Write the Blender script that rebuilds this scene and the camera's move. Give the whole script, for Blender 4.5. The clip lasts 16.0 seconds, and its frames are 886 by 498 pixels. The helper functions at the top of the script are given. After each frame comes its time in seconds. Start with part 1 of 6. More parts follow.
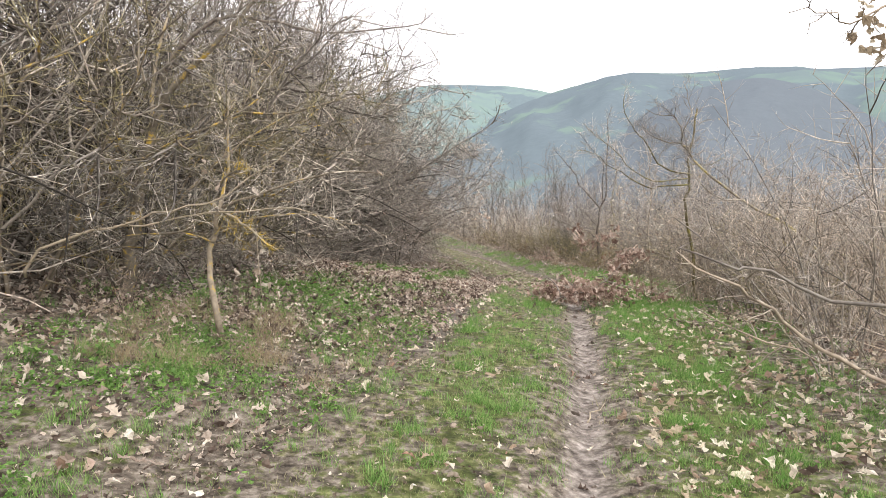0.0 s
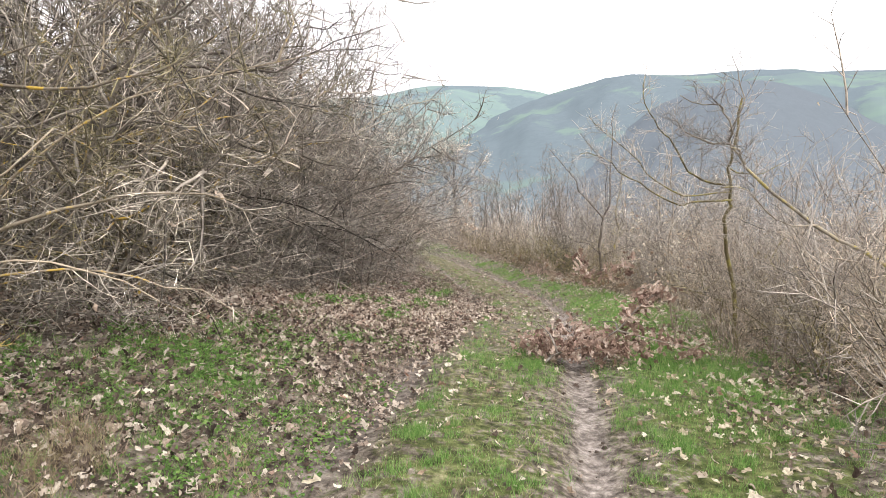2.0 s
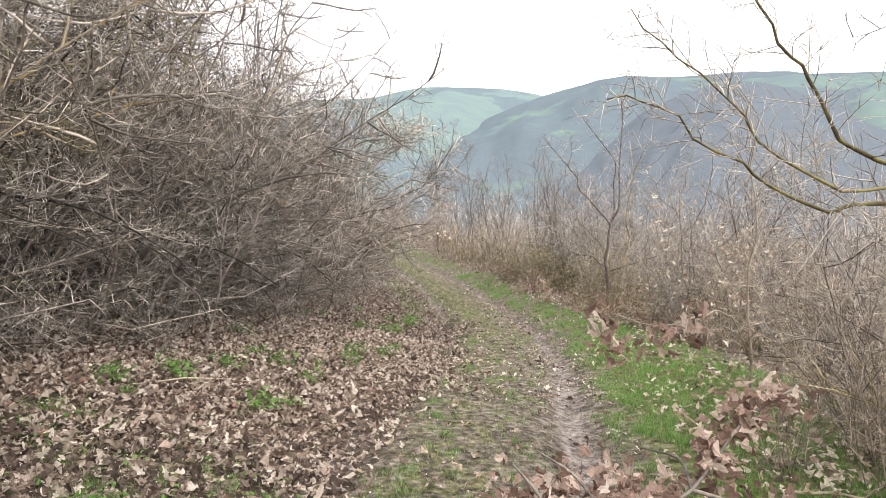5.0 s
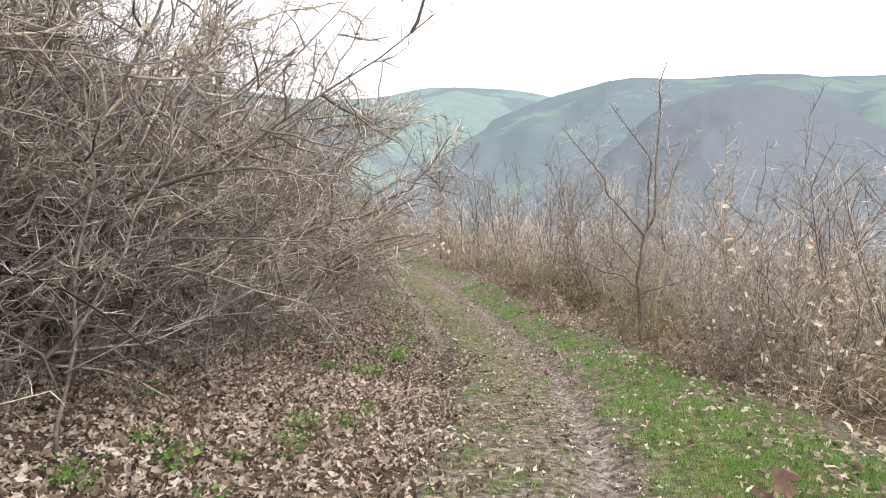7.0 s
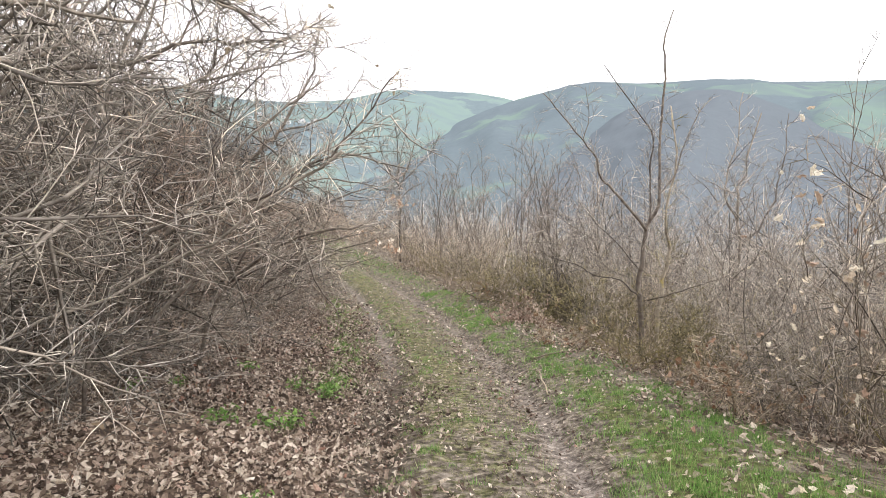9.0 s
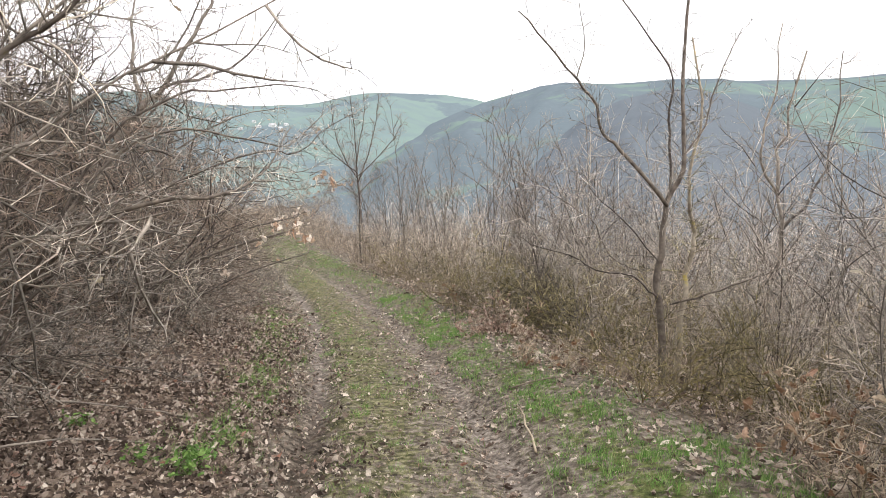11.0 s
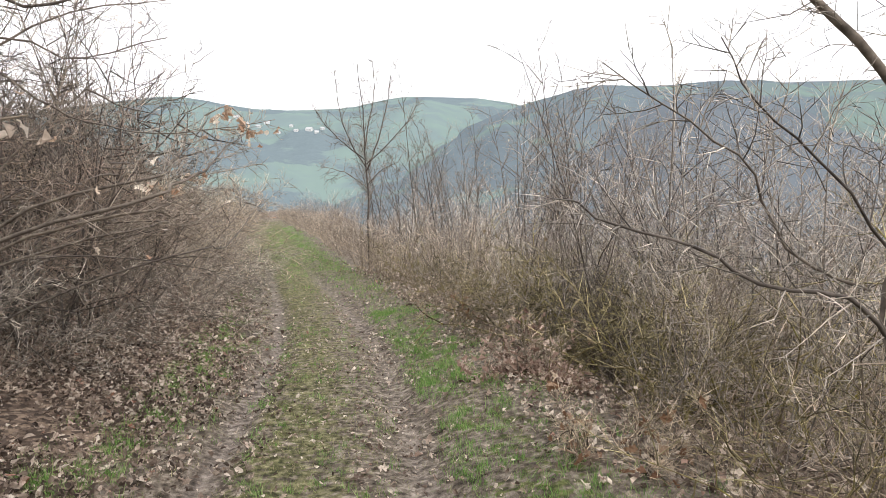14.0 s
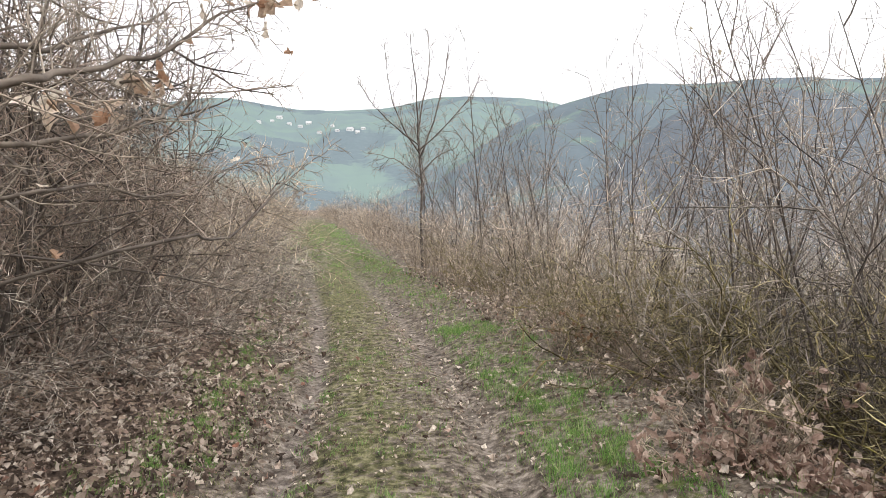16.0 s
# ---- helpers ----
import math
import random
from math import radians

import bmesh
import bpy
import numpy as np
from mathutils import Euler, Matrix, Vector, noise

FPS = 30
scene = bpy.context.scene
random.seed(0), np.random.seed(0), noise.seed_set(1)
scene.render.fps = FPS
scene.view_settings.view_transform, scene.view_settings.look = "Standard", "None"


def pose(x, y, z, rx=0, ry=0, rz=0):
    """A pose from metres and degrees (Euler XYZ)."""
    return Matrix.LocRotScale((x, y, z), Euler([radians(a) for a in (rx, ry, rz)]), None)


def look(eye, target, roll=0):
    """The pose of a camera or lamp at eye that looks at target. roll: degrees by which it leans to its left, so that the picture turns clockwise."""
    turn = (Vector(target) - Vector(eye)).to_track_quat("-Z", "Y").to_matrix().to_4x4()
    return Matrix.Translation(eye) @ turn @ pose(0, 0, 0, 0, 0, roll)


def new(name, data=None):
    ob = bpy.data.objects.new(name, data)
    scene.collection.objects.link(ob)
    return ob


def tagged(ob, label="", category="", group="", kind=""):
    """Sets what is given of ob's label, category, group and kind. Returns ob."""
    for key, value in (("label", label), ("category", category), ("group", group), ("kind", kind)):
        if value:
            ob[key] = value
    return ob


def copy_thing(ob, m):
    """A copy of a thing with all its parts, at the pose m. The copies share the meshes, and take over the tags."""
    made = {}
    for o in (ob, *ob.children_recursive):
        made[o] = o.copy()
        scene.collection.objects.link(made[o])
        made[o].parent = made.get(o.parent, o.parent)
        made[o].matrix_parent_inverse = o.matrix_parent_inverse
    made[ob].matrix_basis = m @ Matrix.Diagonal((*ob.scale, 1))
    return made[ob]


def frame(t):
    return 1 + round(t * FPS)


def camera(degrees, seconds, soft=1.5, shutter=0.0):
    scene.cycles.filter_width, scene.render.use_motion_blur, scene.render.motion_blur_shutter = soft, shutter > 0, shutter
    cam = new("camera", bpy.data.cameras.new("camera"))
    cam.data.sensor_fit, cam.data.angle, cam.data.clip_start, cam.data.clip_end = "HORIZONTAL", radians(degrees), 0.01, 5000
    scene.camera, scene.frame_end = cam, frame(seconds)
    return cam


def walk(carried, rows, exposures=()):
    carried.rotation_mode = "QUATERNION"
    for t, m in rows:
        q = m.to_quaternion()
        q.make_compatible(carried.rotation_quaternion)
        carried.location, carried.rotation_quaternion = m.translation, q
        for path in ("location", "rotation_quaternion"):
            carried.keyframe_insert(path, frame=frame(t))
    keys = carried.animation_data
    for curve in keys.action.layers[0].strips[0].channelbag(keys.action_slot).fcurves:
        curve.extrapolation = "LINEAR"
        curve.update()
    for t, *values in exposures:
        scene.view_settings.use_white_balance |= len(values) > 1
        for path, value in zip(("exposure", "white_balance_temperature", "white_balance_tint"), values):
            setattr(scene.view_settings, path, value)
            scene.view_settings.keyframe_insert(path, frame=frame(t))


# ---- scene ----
cam = camera(68.5, 16.0, soft=0.6)
PATH = [
    (0.0, (0.016, -0.023, 1.621), (0.024, 1.968, 1.426), -0.20),
    (0.5, (0.046, 0.543, 1.665), (0.049, 2.534, 1.472), -0.10),
    (1.0, (0.084, 1.097, 1.728), (0.086, 3.087, 1.534), -0.10),
    (1.5, (0.264, 1.666, 1.755), (0.263, 3.657, 1.561), 0.10),
    (2.0, (0.440, 2.210, 1.752), (0.454, 4.200, 1.559), 0.10),
    (2.5, (0.687, 2.736, 1.696), (0.738, 4.727, 1.509), -0.00),
    (3.0, (0.805, 3.256, 1.696), (0.854, 5.247, 1.508), 0.00),
    (3.5, (0.911, 3.820, 1.690), (0.956, 5.810, 1.503), 0.20),
    (4.0, (0.987, 4.432, 1.691), (1.028, 6.423, 1.501), 0.00),
    (4.2, (0.987, 4.677, 1.653), (1.026, 6.668, 1.465), -0.10),
    (6.3, (1.137, 7.094, 1.749), (1.154, 9.085, 1.561), 0.60),
    (6.5, (1.141, 7.295, 1.756), (1.160, 9.286, 1.568), 0.70),
    (7.0, (1.206, 7.875, 1.702), (1.219, 9.866, 1.515), 0.60),
    (7.5, (1.155, 8.496, 1.660), (1.157, 10.488, 1.477), 0.40),
    (8.0, (1.194, 9.073, 1.597), (1.198, 11.065, 1.417), 0.50),
    (8.5, (1.231, 9.636, 1.533), (1.248, 11.628, 1.353), 0.50),
    (9.0, (1.406, 10.172, 1.433), (1.528, 12.160, 1.256), 0.50),
    (9.5, (1.585, 10.833, 1.351), (1.768, 12.817, 1.177), 0.30),
    (9.7, (1.629, 11.066, 1.303), (1.826, 13.049, 1.129), 0.20),
    (11.8, (2.068, 13.569, 0.987), (2.263, 15.552, 0.821), -0.60),
    (12.0, (2.118, 13.792, 0.962), (2.311, 15.776, 0.797), -0.50),
    (12.5, (2.241, 14.353, 0.893), (2.423, 16.338, 0.730), -0.50),
    (13.0, (2.371, 14.879, 0.814), (2.550, 16.864, 0.655), -0.40),
    (13.5, (2.529, 15.423, 0.764), (2.673, 17.412, 0.605), -0.40),
    (14.0, (2.568, 15.934, 0.709), (2.662, 17.926, 0.551), -0.30),
    (14.5, (2.590, 16.569, 0.615), (2.655, 18.562, 0.455), -0.10),
    (15.0, (2.416, 17.150, 0.569), (2.406, 19.144, 0.411), -0.20),
    (15.5, (2.262, 17.780, 0.541), (2.242, 19.774, 0.386), -0.10),
    (16.0, (2.046, 18.462, 0.485), (2.021, 20.455, 0.327), -0.10),
]
walk(cam, [(t, look(eye, target, roll)) for t, eye, target, roll in PATH],
     exposures=[(0, 0.64), (1.5, 0.72), (4, 0.77), (7, 0.72), (9.5, 0.62), (12, 0.45), (16, 0.4)])

from mathutils.bvhtree import BVHTree

# ---------------------------------------------------------------- world and light
world = bpy.data.worlds.new("overcast")
scene.world = world
world.use_nodes = True
wn, wl = world.node_tree.nodes, world.node_tree.links
sky = wn.new("ShaderNodeTexSky")
sky.sky_type, sky.sun_disc = "NISHITA", False
sky.sun_elevation, sky.sun_rotation = radians(48), radians(150)
sky.air_density, sky.dust_density, sky.ozone_density = 1.0, 6.0, 1.0
veil = wn.new("ShaderNodeMixRGB")
veil.inputs[0].default_value = 0.8
veil.inputs[2].default_value = (16.0, 15.6, 15.9, 1)
wl.new(sky.outputs[0], veil.inputs[1])
wl.new(veil.outputs[0], wn["Background"].inputs[0])
wn["Background"].inputs[1].default_value = 0.1

sun_data = bpy.data.lights.new("sun", "SUN")
sun_data.energy, sun_data.angle, sun_data.color = 1.5, radians(30), (1.0, 0.97, 0.92)
sun = new("sun", sun_data)
sun.matrix_world = look((30, -40, 60), (0, 0, 0))

# ---------------------------------------------------------------- materials


def shader(name, rough=0.9, spec=0.2):
    m = bpy.data.materials.new(name)
    m.use_nodes = True
    n, l = m.node_tree.nodes, m.node_tree.links
    b = n["Principled BSDF"]
    b.inputs["Roughness"].default_value = rough
    b.inputs["Specular IOR Level"].default_value = spec
    return m, n, l, b


def ramp(n, stops):
    r = n.new("ShaderNodeValToRGB")
    e = r.color_ramp.elements
    while len(e) < len(stops):
        e.new(0.5)
    for k, (p, c) in zip(e, stops):
        k.position, k.color = p, (*c, 1)
    return r


def noise_tex(n, l, scale, detail=4, rough=0.6, coord="Object"):
    c = n.new("ShaderNodeTexCoord")
    t = n.new("ShaderNodeTexNoise")
    t.inputs["Scale"].default_value, t.inputs["Detail"].default_value, t.inputs["Roughness"].default_value = scale, detail, rough
    l.new(c.outputs[coord], t.inputs["Vector"])
    return t


def mix(n, l, fac, a, b, kind="MIX"):
    x = n.new("ShaderNodeMixRGB")
    x.blend_type = kind
    for i, v in enumerate((fac, a, b)):
        if hasattr(v, "links"):
            l.new(v, x.inputs[i])
        else:
            x.inputs[i].default_value = v if i == 0 else (*v, 1)
    return x.outputs[0]


def maths(n, l, op, a, b=0.0):
    x = n.new("ShaderNodeMath")
    x.operation = op
    for i, v in enumerate((a, b)):
        if hasattr(v, "links"):
            l.new(v, x.inputs[i])
        else:
            x.inputs[i].default_value = v
    return x.outputs[0]


def bump(n, l, b, height, strength, dist):
    x = n.new("ShaderNodeBump")
    x.inputs["Strength"].default_value, x.inputs["Distance"].default_value = strength, dist
    l.new(height, x.inputs["Height"])
    l.new(x.outputs[0], b.inputs["Normal"])


def bark(name, dark, light, lichen=0.0, lichen_colour=(0.33, 0.27, 0.05), even=False):
    """Bark: grain along the wood, a tint for each plant, lichen in patches."""
    m, n, l, b = shader(name, 0.9, 0.15)
    t = noise_tex(n, l, 14, 5)
    r = ramp(n, [(0.3, dark), (0.7, light)])
    l.new(t.outputs[0], r.inputs[0])
    info = n.new("ShaderNodeObjectInfo")
    tint = ramp(n, [(0.0, (0.65, 0.65, 0.65)), (0.35, (0.9, 0.89, 0.86)), (0.7, (1.1, 1.08, 1.03)), (1.0, (1.3, 1.27, 1.18))])
    l.new(info.outputs["Random"], tint.inputs[0])
    col = mix(n, l, 1.0, r.outputs[0], tint.outputs[0], "MULTIPLY")
    geo = n.new("ShaderNodeNewGeometry")
    spans = ((0.5, 0.82, 1.1, 1.4) if even else (0.22, 0.58, 1.12, 1.9))
    each = ramp(n, [(p, (v, v * 0.993, v * 0.975)) for p, v in zip((0.0, 0.45, 0.75, 1.0), spans)])
    l.new(geo.outputs["Random Per Island"], each.inputs[0])
    col = mix(n, l, 1.0, col, each.outputs[0], "MULTIPLY")
    if lichen:
        p = noise_tex(n, l, 7.0, 6, 0.75)
        k = ramp(n, [(0.68 - 0.3 * lichen, (0, 0, 0)), (0.76 - 0.3 * lichen, (1, 1, 1))])
        l.new(p.outputs[0], k.inputs[0])
        col = mix(n, l, k.outputs[0], col, lichen_colour)
    l.new(col, b.inputs["Base Color"])
    bump(n, l, b, t.outputs[0], 0.5, 0.004)
    return m


def leaf_mat(name, stops, rough=0.75):
    """Leaves and blades: a colour for each piece of the mesh."""
    m, n, l, b = shader(name, rough, 0.2)
    g = n.new("ShaderNodeNewGeometry")
    r = ramp(n, stops)
    l.new(g.outputs["Random Per Island"], r.inputs[0])
    t = noise_tex(n, l, 60, 3)
    k = ramp(n, [(0.3, (0.7, 0.68, 0.66)), (0.7, (1.1, 1.1, 1.1))])
    l.new(t.outputs[0], k.inputs[0])
    col = mix(n, l, 1.0, r.outputs[0], k.outputs[0], "MULTIPLY")
    l.new(col, b.inputs["Base Color"])
    thin = n.new("ShaderNodeBsdfTranslucent")
    l.new(col, thin.inputs["Color"])
    both = n.new("ShaderNodeMixShader")
    both.inputs[0].default_value = 0.4
    l.new(b.outputs[0], both.inputs[1])
    l.new(thin.outputs[0], both.inputs[2])
    l.new(both.outputs[0], n["Material Output"].inputs["Surface"])
    return m


BARK_GREY = bark("grey bark", (0.13, 0.114, 0.103), (0.42, 0.38, 0.345), 0.1, (0.20, 0.18, 0.07))
BARK_BROWN = bark("brown bark", (0.17, 0.14, 0.115), (0.46, 0.39, 0.32), 0.15, (0.20, 0.17, 0.06))
# Own dark bark of some trees; on the back rows, wood shade in colour.
BARK_DARK = bark("dark bark and hedge shade", (0.06, 0.051, 0.047), (0.22, 0.19, 0.17), 0.15, (0.18, 0.16, 0.08), even=True)
BARK_LICHEN = bark("lichened bark", (0.20, 0.17, 0.14), (0.48, 0.43, 0.36), 0.46, (0.40, 0.325, 0.09), even=True)
BARK_OLIVE = bark("olive bark", (0.12, 0.10, 0.055), (0.27, 0.23, 0.13), 0.5, (0.24, 0.21, 0.06))
TWIG_GREY = bark("grey twig", (0.225, 0.203, 0.187), (0.61, 0.565, 0.52))
TWIG_BROWN = bark("brown twig", (0.24, 0.20, 0.16), (0.57, 0.495, 0.405), even=True)
TWIG_OLIVE = bark("olive twig", (0.16, 0.142, 0.08), (0.43, 0.385, 0.235), 0.3, (0.27, 0.235, 0.08))
TWIG_RUST = bark("rust-brown twig", (0.20, 0.152, 0.128), (0.46, 0.37, 0.315), even=True)
BARK_YELLOW = bark("yellow-crusted bark", (0.15, 0.125, 0.095), (0.38, 0.33, 0.27), 0.46, (0.44, 0.30, 0.06), even=True)
TWIG_YELLOW = bark("yellow-crusted twig", (0.20, 0.165, 0.09), (0.44, 0.36, 0.19), 0.75, (0.52, 0.37, 0.07), even=True)
# Near-black twig colour stands for the shade inside hedge and scrub.
TWIG_SHADE = bark("thicket shade twig", (0.035, 0.030, 0.027), (0.15, 0.13, 0.115))
# Dark twigs of single trees; also deepens the woods behind the hedge like shade.
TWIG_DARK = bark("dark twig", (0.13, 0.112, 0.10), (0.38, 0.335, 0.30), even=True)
TWIG_PALE = bark("pale twig", (0.26, 0.232, 0.215), (0.60, 0.55, 0.505), even=True)
TWIG_BUFF = bark("buff twig", (0.30, 0.253, 0.216), (0.70, 0.61, 0.53), even=True)
STICK_PALE = bark("bare pale wood", (0.33, 0.27, 0.20), (0.58, 0.51, 0.41))
LEAF_DRY = leaf_mat("dry oak leaf", [(0.0, (0.16, 0.085, 0.05)), (0.3, (0.30, 0.185, 0.115)), (0.6, (0.44, 0.32, 0.225)), (0.85, (0.62, 0.52, 0.40)), (1.0, (0.33, 0.15, 0.09))])
LEAF_LITTER = leaf_mat("fallen leaf", [(0.0, (0.085, 0.061, 0.05)), (0.25, (0.20, 0.15, 0.122)), (0.47, (0.40, 0.32, 0.262)), (0.72, (0.64, 0.55, 0.465)), (0.95, (0.86, 0.785, 0.69)), (1.0, (0.42, 0.24, 0.18))])
# Same range of leaf tones as the litter, set darker.
LEAF_DARK = leaf_mat("dark fallen leaf", [(0.0, (0.05, 0.038, 0.032)), (0.3, (0.14, 0.106, 0.087)), (0.52, (0.28, 0.225, 0.185)), (0.75, (0.50, 0.42, 0.355)), (0.94, (0.80, 0.725, 0.64)), (1.0, (0.33, 0.16, 0.11))])
LEAF_OAK = leaf_mat("tan oak leaf", [(0.0, (0.42, 0.25, 0.16)), (0.25, (0.58, 0.43, 0.32)), (0.6, (0.76, 0.64, 0.52)), (1.0, (0.88, 0.81, 0.71))])
LEAF_BROWN = leaf_mat("brown oak leaf", [(0.0, (0.15, 0.095, 0.075)), (0.35, (0.36, 0.25, 0.20)), (0.7, (0.56, 0.43, 0.36)), (1.0, (0.78, 0.665, 0.575))])
LEAF_TAN = leaf_mat("tan leaf", [(0.0, (0.24, 0.18, 0.12)), (0.5, (0.42, 0.35, 0.25)), (1.0, (0.58, 0.52, 0.40))])
LEAF_PALE = leaf_mat("bleached leaf", [(0.0, (0.45, 0.36, 0.28)), (0.5, (0.64, 0.545, 0.46)), (1.0, (0.78, 0.70, 0.61))])
LEAF_STREWN = leaf_mat("strewn pale leaf", [(0.0, (0.30, 0.20, 0.15)), (0.3, (0.55, 0.44, 0.33)), (0.7, (0.80, 0.72, 0.58)), (1.0, (0.90, 0.85, 0.74))])
GRASS = leaf_mat("grass", [(0.0, (0.085, 0.19, 0.045)), (0.4, (0.18, 0.36, 0.085)), (0.8, (0.30, 0.50, 0.15)), (1.0, (0.55, 0.58, 0.30))], 0.6)
GRASS_WORN = leaf_mat("worn grass", [(0.0, (0.13, 0.17, 0.06)), (0.4, (0.25, 0.29, 0.115)), (0.75, (0.38, 0.37, 0.19)), (1.0, (0.58, 0.50, 0.34))], 0.7)
STRAW = leaf_mat("dry grass", [(0.0, (0.28, 0.215, 0.13)), (0.5, (0.42, 0.34, 0.215)), (1.0, (0.54, 0.46, 0.32))])
HERB = leaf_mat("herb leaf", [(0.0, (0.108, 0.204, 0.054)), (0.6, (0.18, 0.324, 0.084)), (1.0, (0.288, 0.432, 0.132))], 0.55)


def ramp_of(n, l, value, lo, hi):
    r = ramp(n, [(lo, (0, 0, 0)), (hi, (1, 1, 1))])
    l.new(value, r.inputs[0])
    return r.outputs[0]


def ground_material():
    m, n, l, b = shader("path earth, litter and turf", 0.92, 0.15)

    def mask(name):
        a = n.new("ShaderNodeAttribute")
        a.attribute_name = name
        return a.outputs["Fac"]
    fine = noise_tex(n, l, 15, 7, 0.66)
    mid = noise_tex(n, l, 3.1, 6, 0.65)
    dirt = ramp(n, [(0.36, (0.043, 0.0345, 0.027)), (0.5, (0.14, 0.117, 0.093)), (0.62, (0.262, 0.228, 0.19))])
    l.new(fine.outputs[0], dirt.inputs[0])
    mud = ramp(n, [(0.34, (0.0871, 0.0715, 0.0627)), (0.5, (0.209, 0.179, 0.158)), (0.64, (0.337, 0.299, 0.27))])
    l.new(fine.outputs[0], mud.inputs[0])
    cells = n.new("ShaderNodeTexVoronoi")
    cells.inputs["Scale"].default_value = 23
    co = n.new("ShaderNodeTexCoord")
    warp = n.new("ShaderNodeMixRGB")
    warp.inputs[0].default_value = 0.09
    l.new(co.outputs["Object"], warp.inputs[1])
    l.new(fine.outputs["Color"], warp.inputs[2])
    l.new(warp.outputs[0], cells.inputs["Vector"])
    litter = ramp(n, [(0.0, (0.025, 0.018, 0.015)), (0.4, (0.085, 0.063, 0.05)), (0.75, (0.22, 0.165, 0.125)), (1.0, (0.44, 0.36, 0.28))])
    l.new(cells.outputs["Color"], litter.inputs[0])
    turf = ramp(n, [(0.36, (0.0273, 0.0298, 0.0119)), (0.5, (0.112, 0.109, 0.053)), (0.63, (0.235, 0.217, 0.132))])
    l.new(fine.outputs[0], turf.inputs[0])
    fresh = ramp(n, [(0.33, (0.03, 0.0396, 0.0132)), (0.5, (0.084, 0.0992, 0.033)), (0.67, (0.174, 0.186, 0.078))])
    l.new(fine.outputs[0], fresh.inputs[0])
    speck = noise_tex(n, l, 11, 6, 0.7)
    patchy = maths(n, l, "ADD", mid.outputs[0], -0.5)
    specks = maths(n, l, "ADD", speck.outputs[0], -0.5)
    leafy = maths(n, l, "ADD", mask("leafy"), maths(n, l, "MULTIPLY", patchy, 1.6))
    green = maths(n, l, "ADD", mask("green"), maths(n, l, "ADD", maths(n, l, "MULTIPLY", patchy, -0.9), maths(n, l, "MULTIPLY", specks, 2.4)))
    sharp = [ramp(n, [(0.4, (0, 0, 0)), (0.6, (1, 1, 1))]) for _ in range(2)]
    l.new(leafy, sharp[0].inputs[0])
    l.new(green, sharp[1].inputs[0])
    sward = mix(n, l, ramp_of(n, l, maths(n, l, "ADD", mask("fresh"), maths(n, l, "ADD", maths(n, l, "MULTIPLY", specks, 2.0), maths(n, l, "MULTIPLY", patchy, 1.6))), 0.35, 0.7), turf.outputs[0], fresh.outputs[0])
    col = mix(n, l, sharp[1].outputs[0], dirt.outputs[0], sward)
    col = mix(n, l, sharp[0].outputs[0], col, litter.outputs[0])
    worn = maths(n, l, "MULTIPLY", mask("rut"), ramp_of(n, l, maths(n, l, "ADD", specks, mask("rut")), 0.35, 0.75))
    col = mix(n, l, worn, col, mud.outputs[0])
    col = mix(n, l, mask("damp"), col, mix(n, l, 1.0, col, (0.5, 0.47, 0.45), "MULTIPLY"))
    blotch = noise_tex(n, l, 6.5, 9, 0.78)
    mottle = ramp(n, [(0.36, (0.5, 0.48, 0.46)), (0.5, (1.0, 1.0, 1.0)), (0.64, (1.5, 1.5, 1.5))])
    l.new(blotch.outputs[0], mottle.inputs[0])
    col = mix(n, l, 1.0, col, mottle.outputs[0], "MULTIPLY")
    l.new(col, b.inputs["Base Color"])
    both = maths(n, l, "ADD", fine.outputs[0], maths(n, l, "MULTIPLY", cells.outputs["Distance"], 0.5))
    bump(n, l, b, maths(n, l, "ADD", both, maths(n, l, "MULTIPLY", speck.outputs[0], 1.2)), 0.7, 0.03)
    return m


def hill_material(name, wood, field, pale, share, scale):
    """A far hillside: woods with rough canopy, fields and pasture in patches; haze is part of the given colours."""
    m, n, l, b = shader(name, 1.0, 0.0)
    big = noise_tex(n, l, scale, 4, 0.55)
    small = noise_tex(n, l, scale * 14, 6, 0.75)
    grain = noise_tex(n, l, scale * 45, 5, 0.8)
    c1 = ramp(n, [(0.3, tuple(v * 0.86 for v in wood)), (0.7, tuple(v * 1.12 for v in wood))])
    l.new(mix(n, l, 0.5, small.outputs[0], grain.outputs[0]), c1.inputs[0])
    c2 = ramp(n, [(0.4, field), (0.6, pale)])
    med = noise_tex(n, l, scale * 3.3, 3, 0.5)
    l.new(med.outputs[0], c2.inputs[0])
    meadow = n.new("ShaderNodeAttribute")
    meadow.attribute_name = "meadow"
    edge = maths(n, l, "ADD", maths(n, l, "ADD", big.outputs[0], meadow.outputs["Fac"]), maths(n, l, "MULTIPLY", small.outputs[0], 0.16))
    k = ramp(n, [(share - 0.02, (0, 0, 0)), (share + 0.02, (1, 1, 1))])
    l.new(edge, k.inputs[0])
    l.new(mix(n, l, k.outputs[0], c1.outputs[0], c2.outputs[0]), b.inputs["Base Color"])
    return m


# ---------------------------------------------------------------- mesh tools


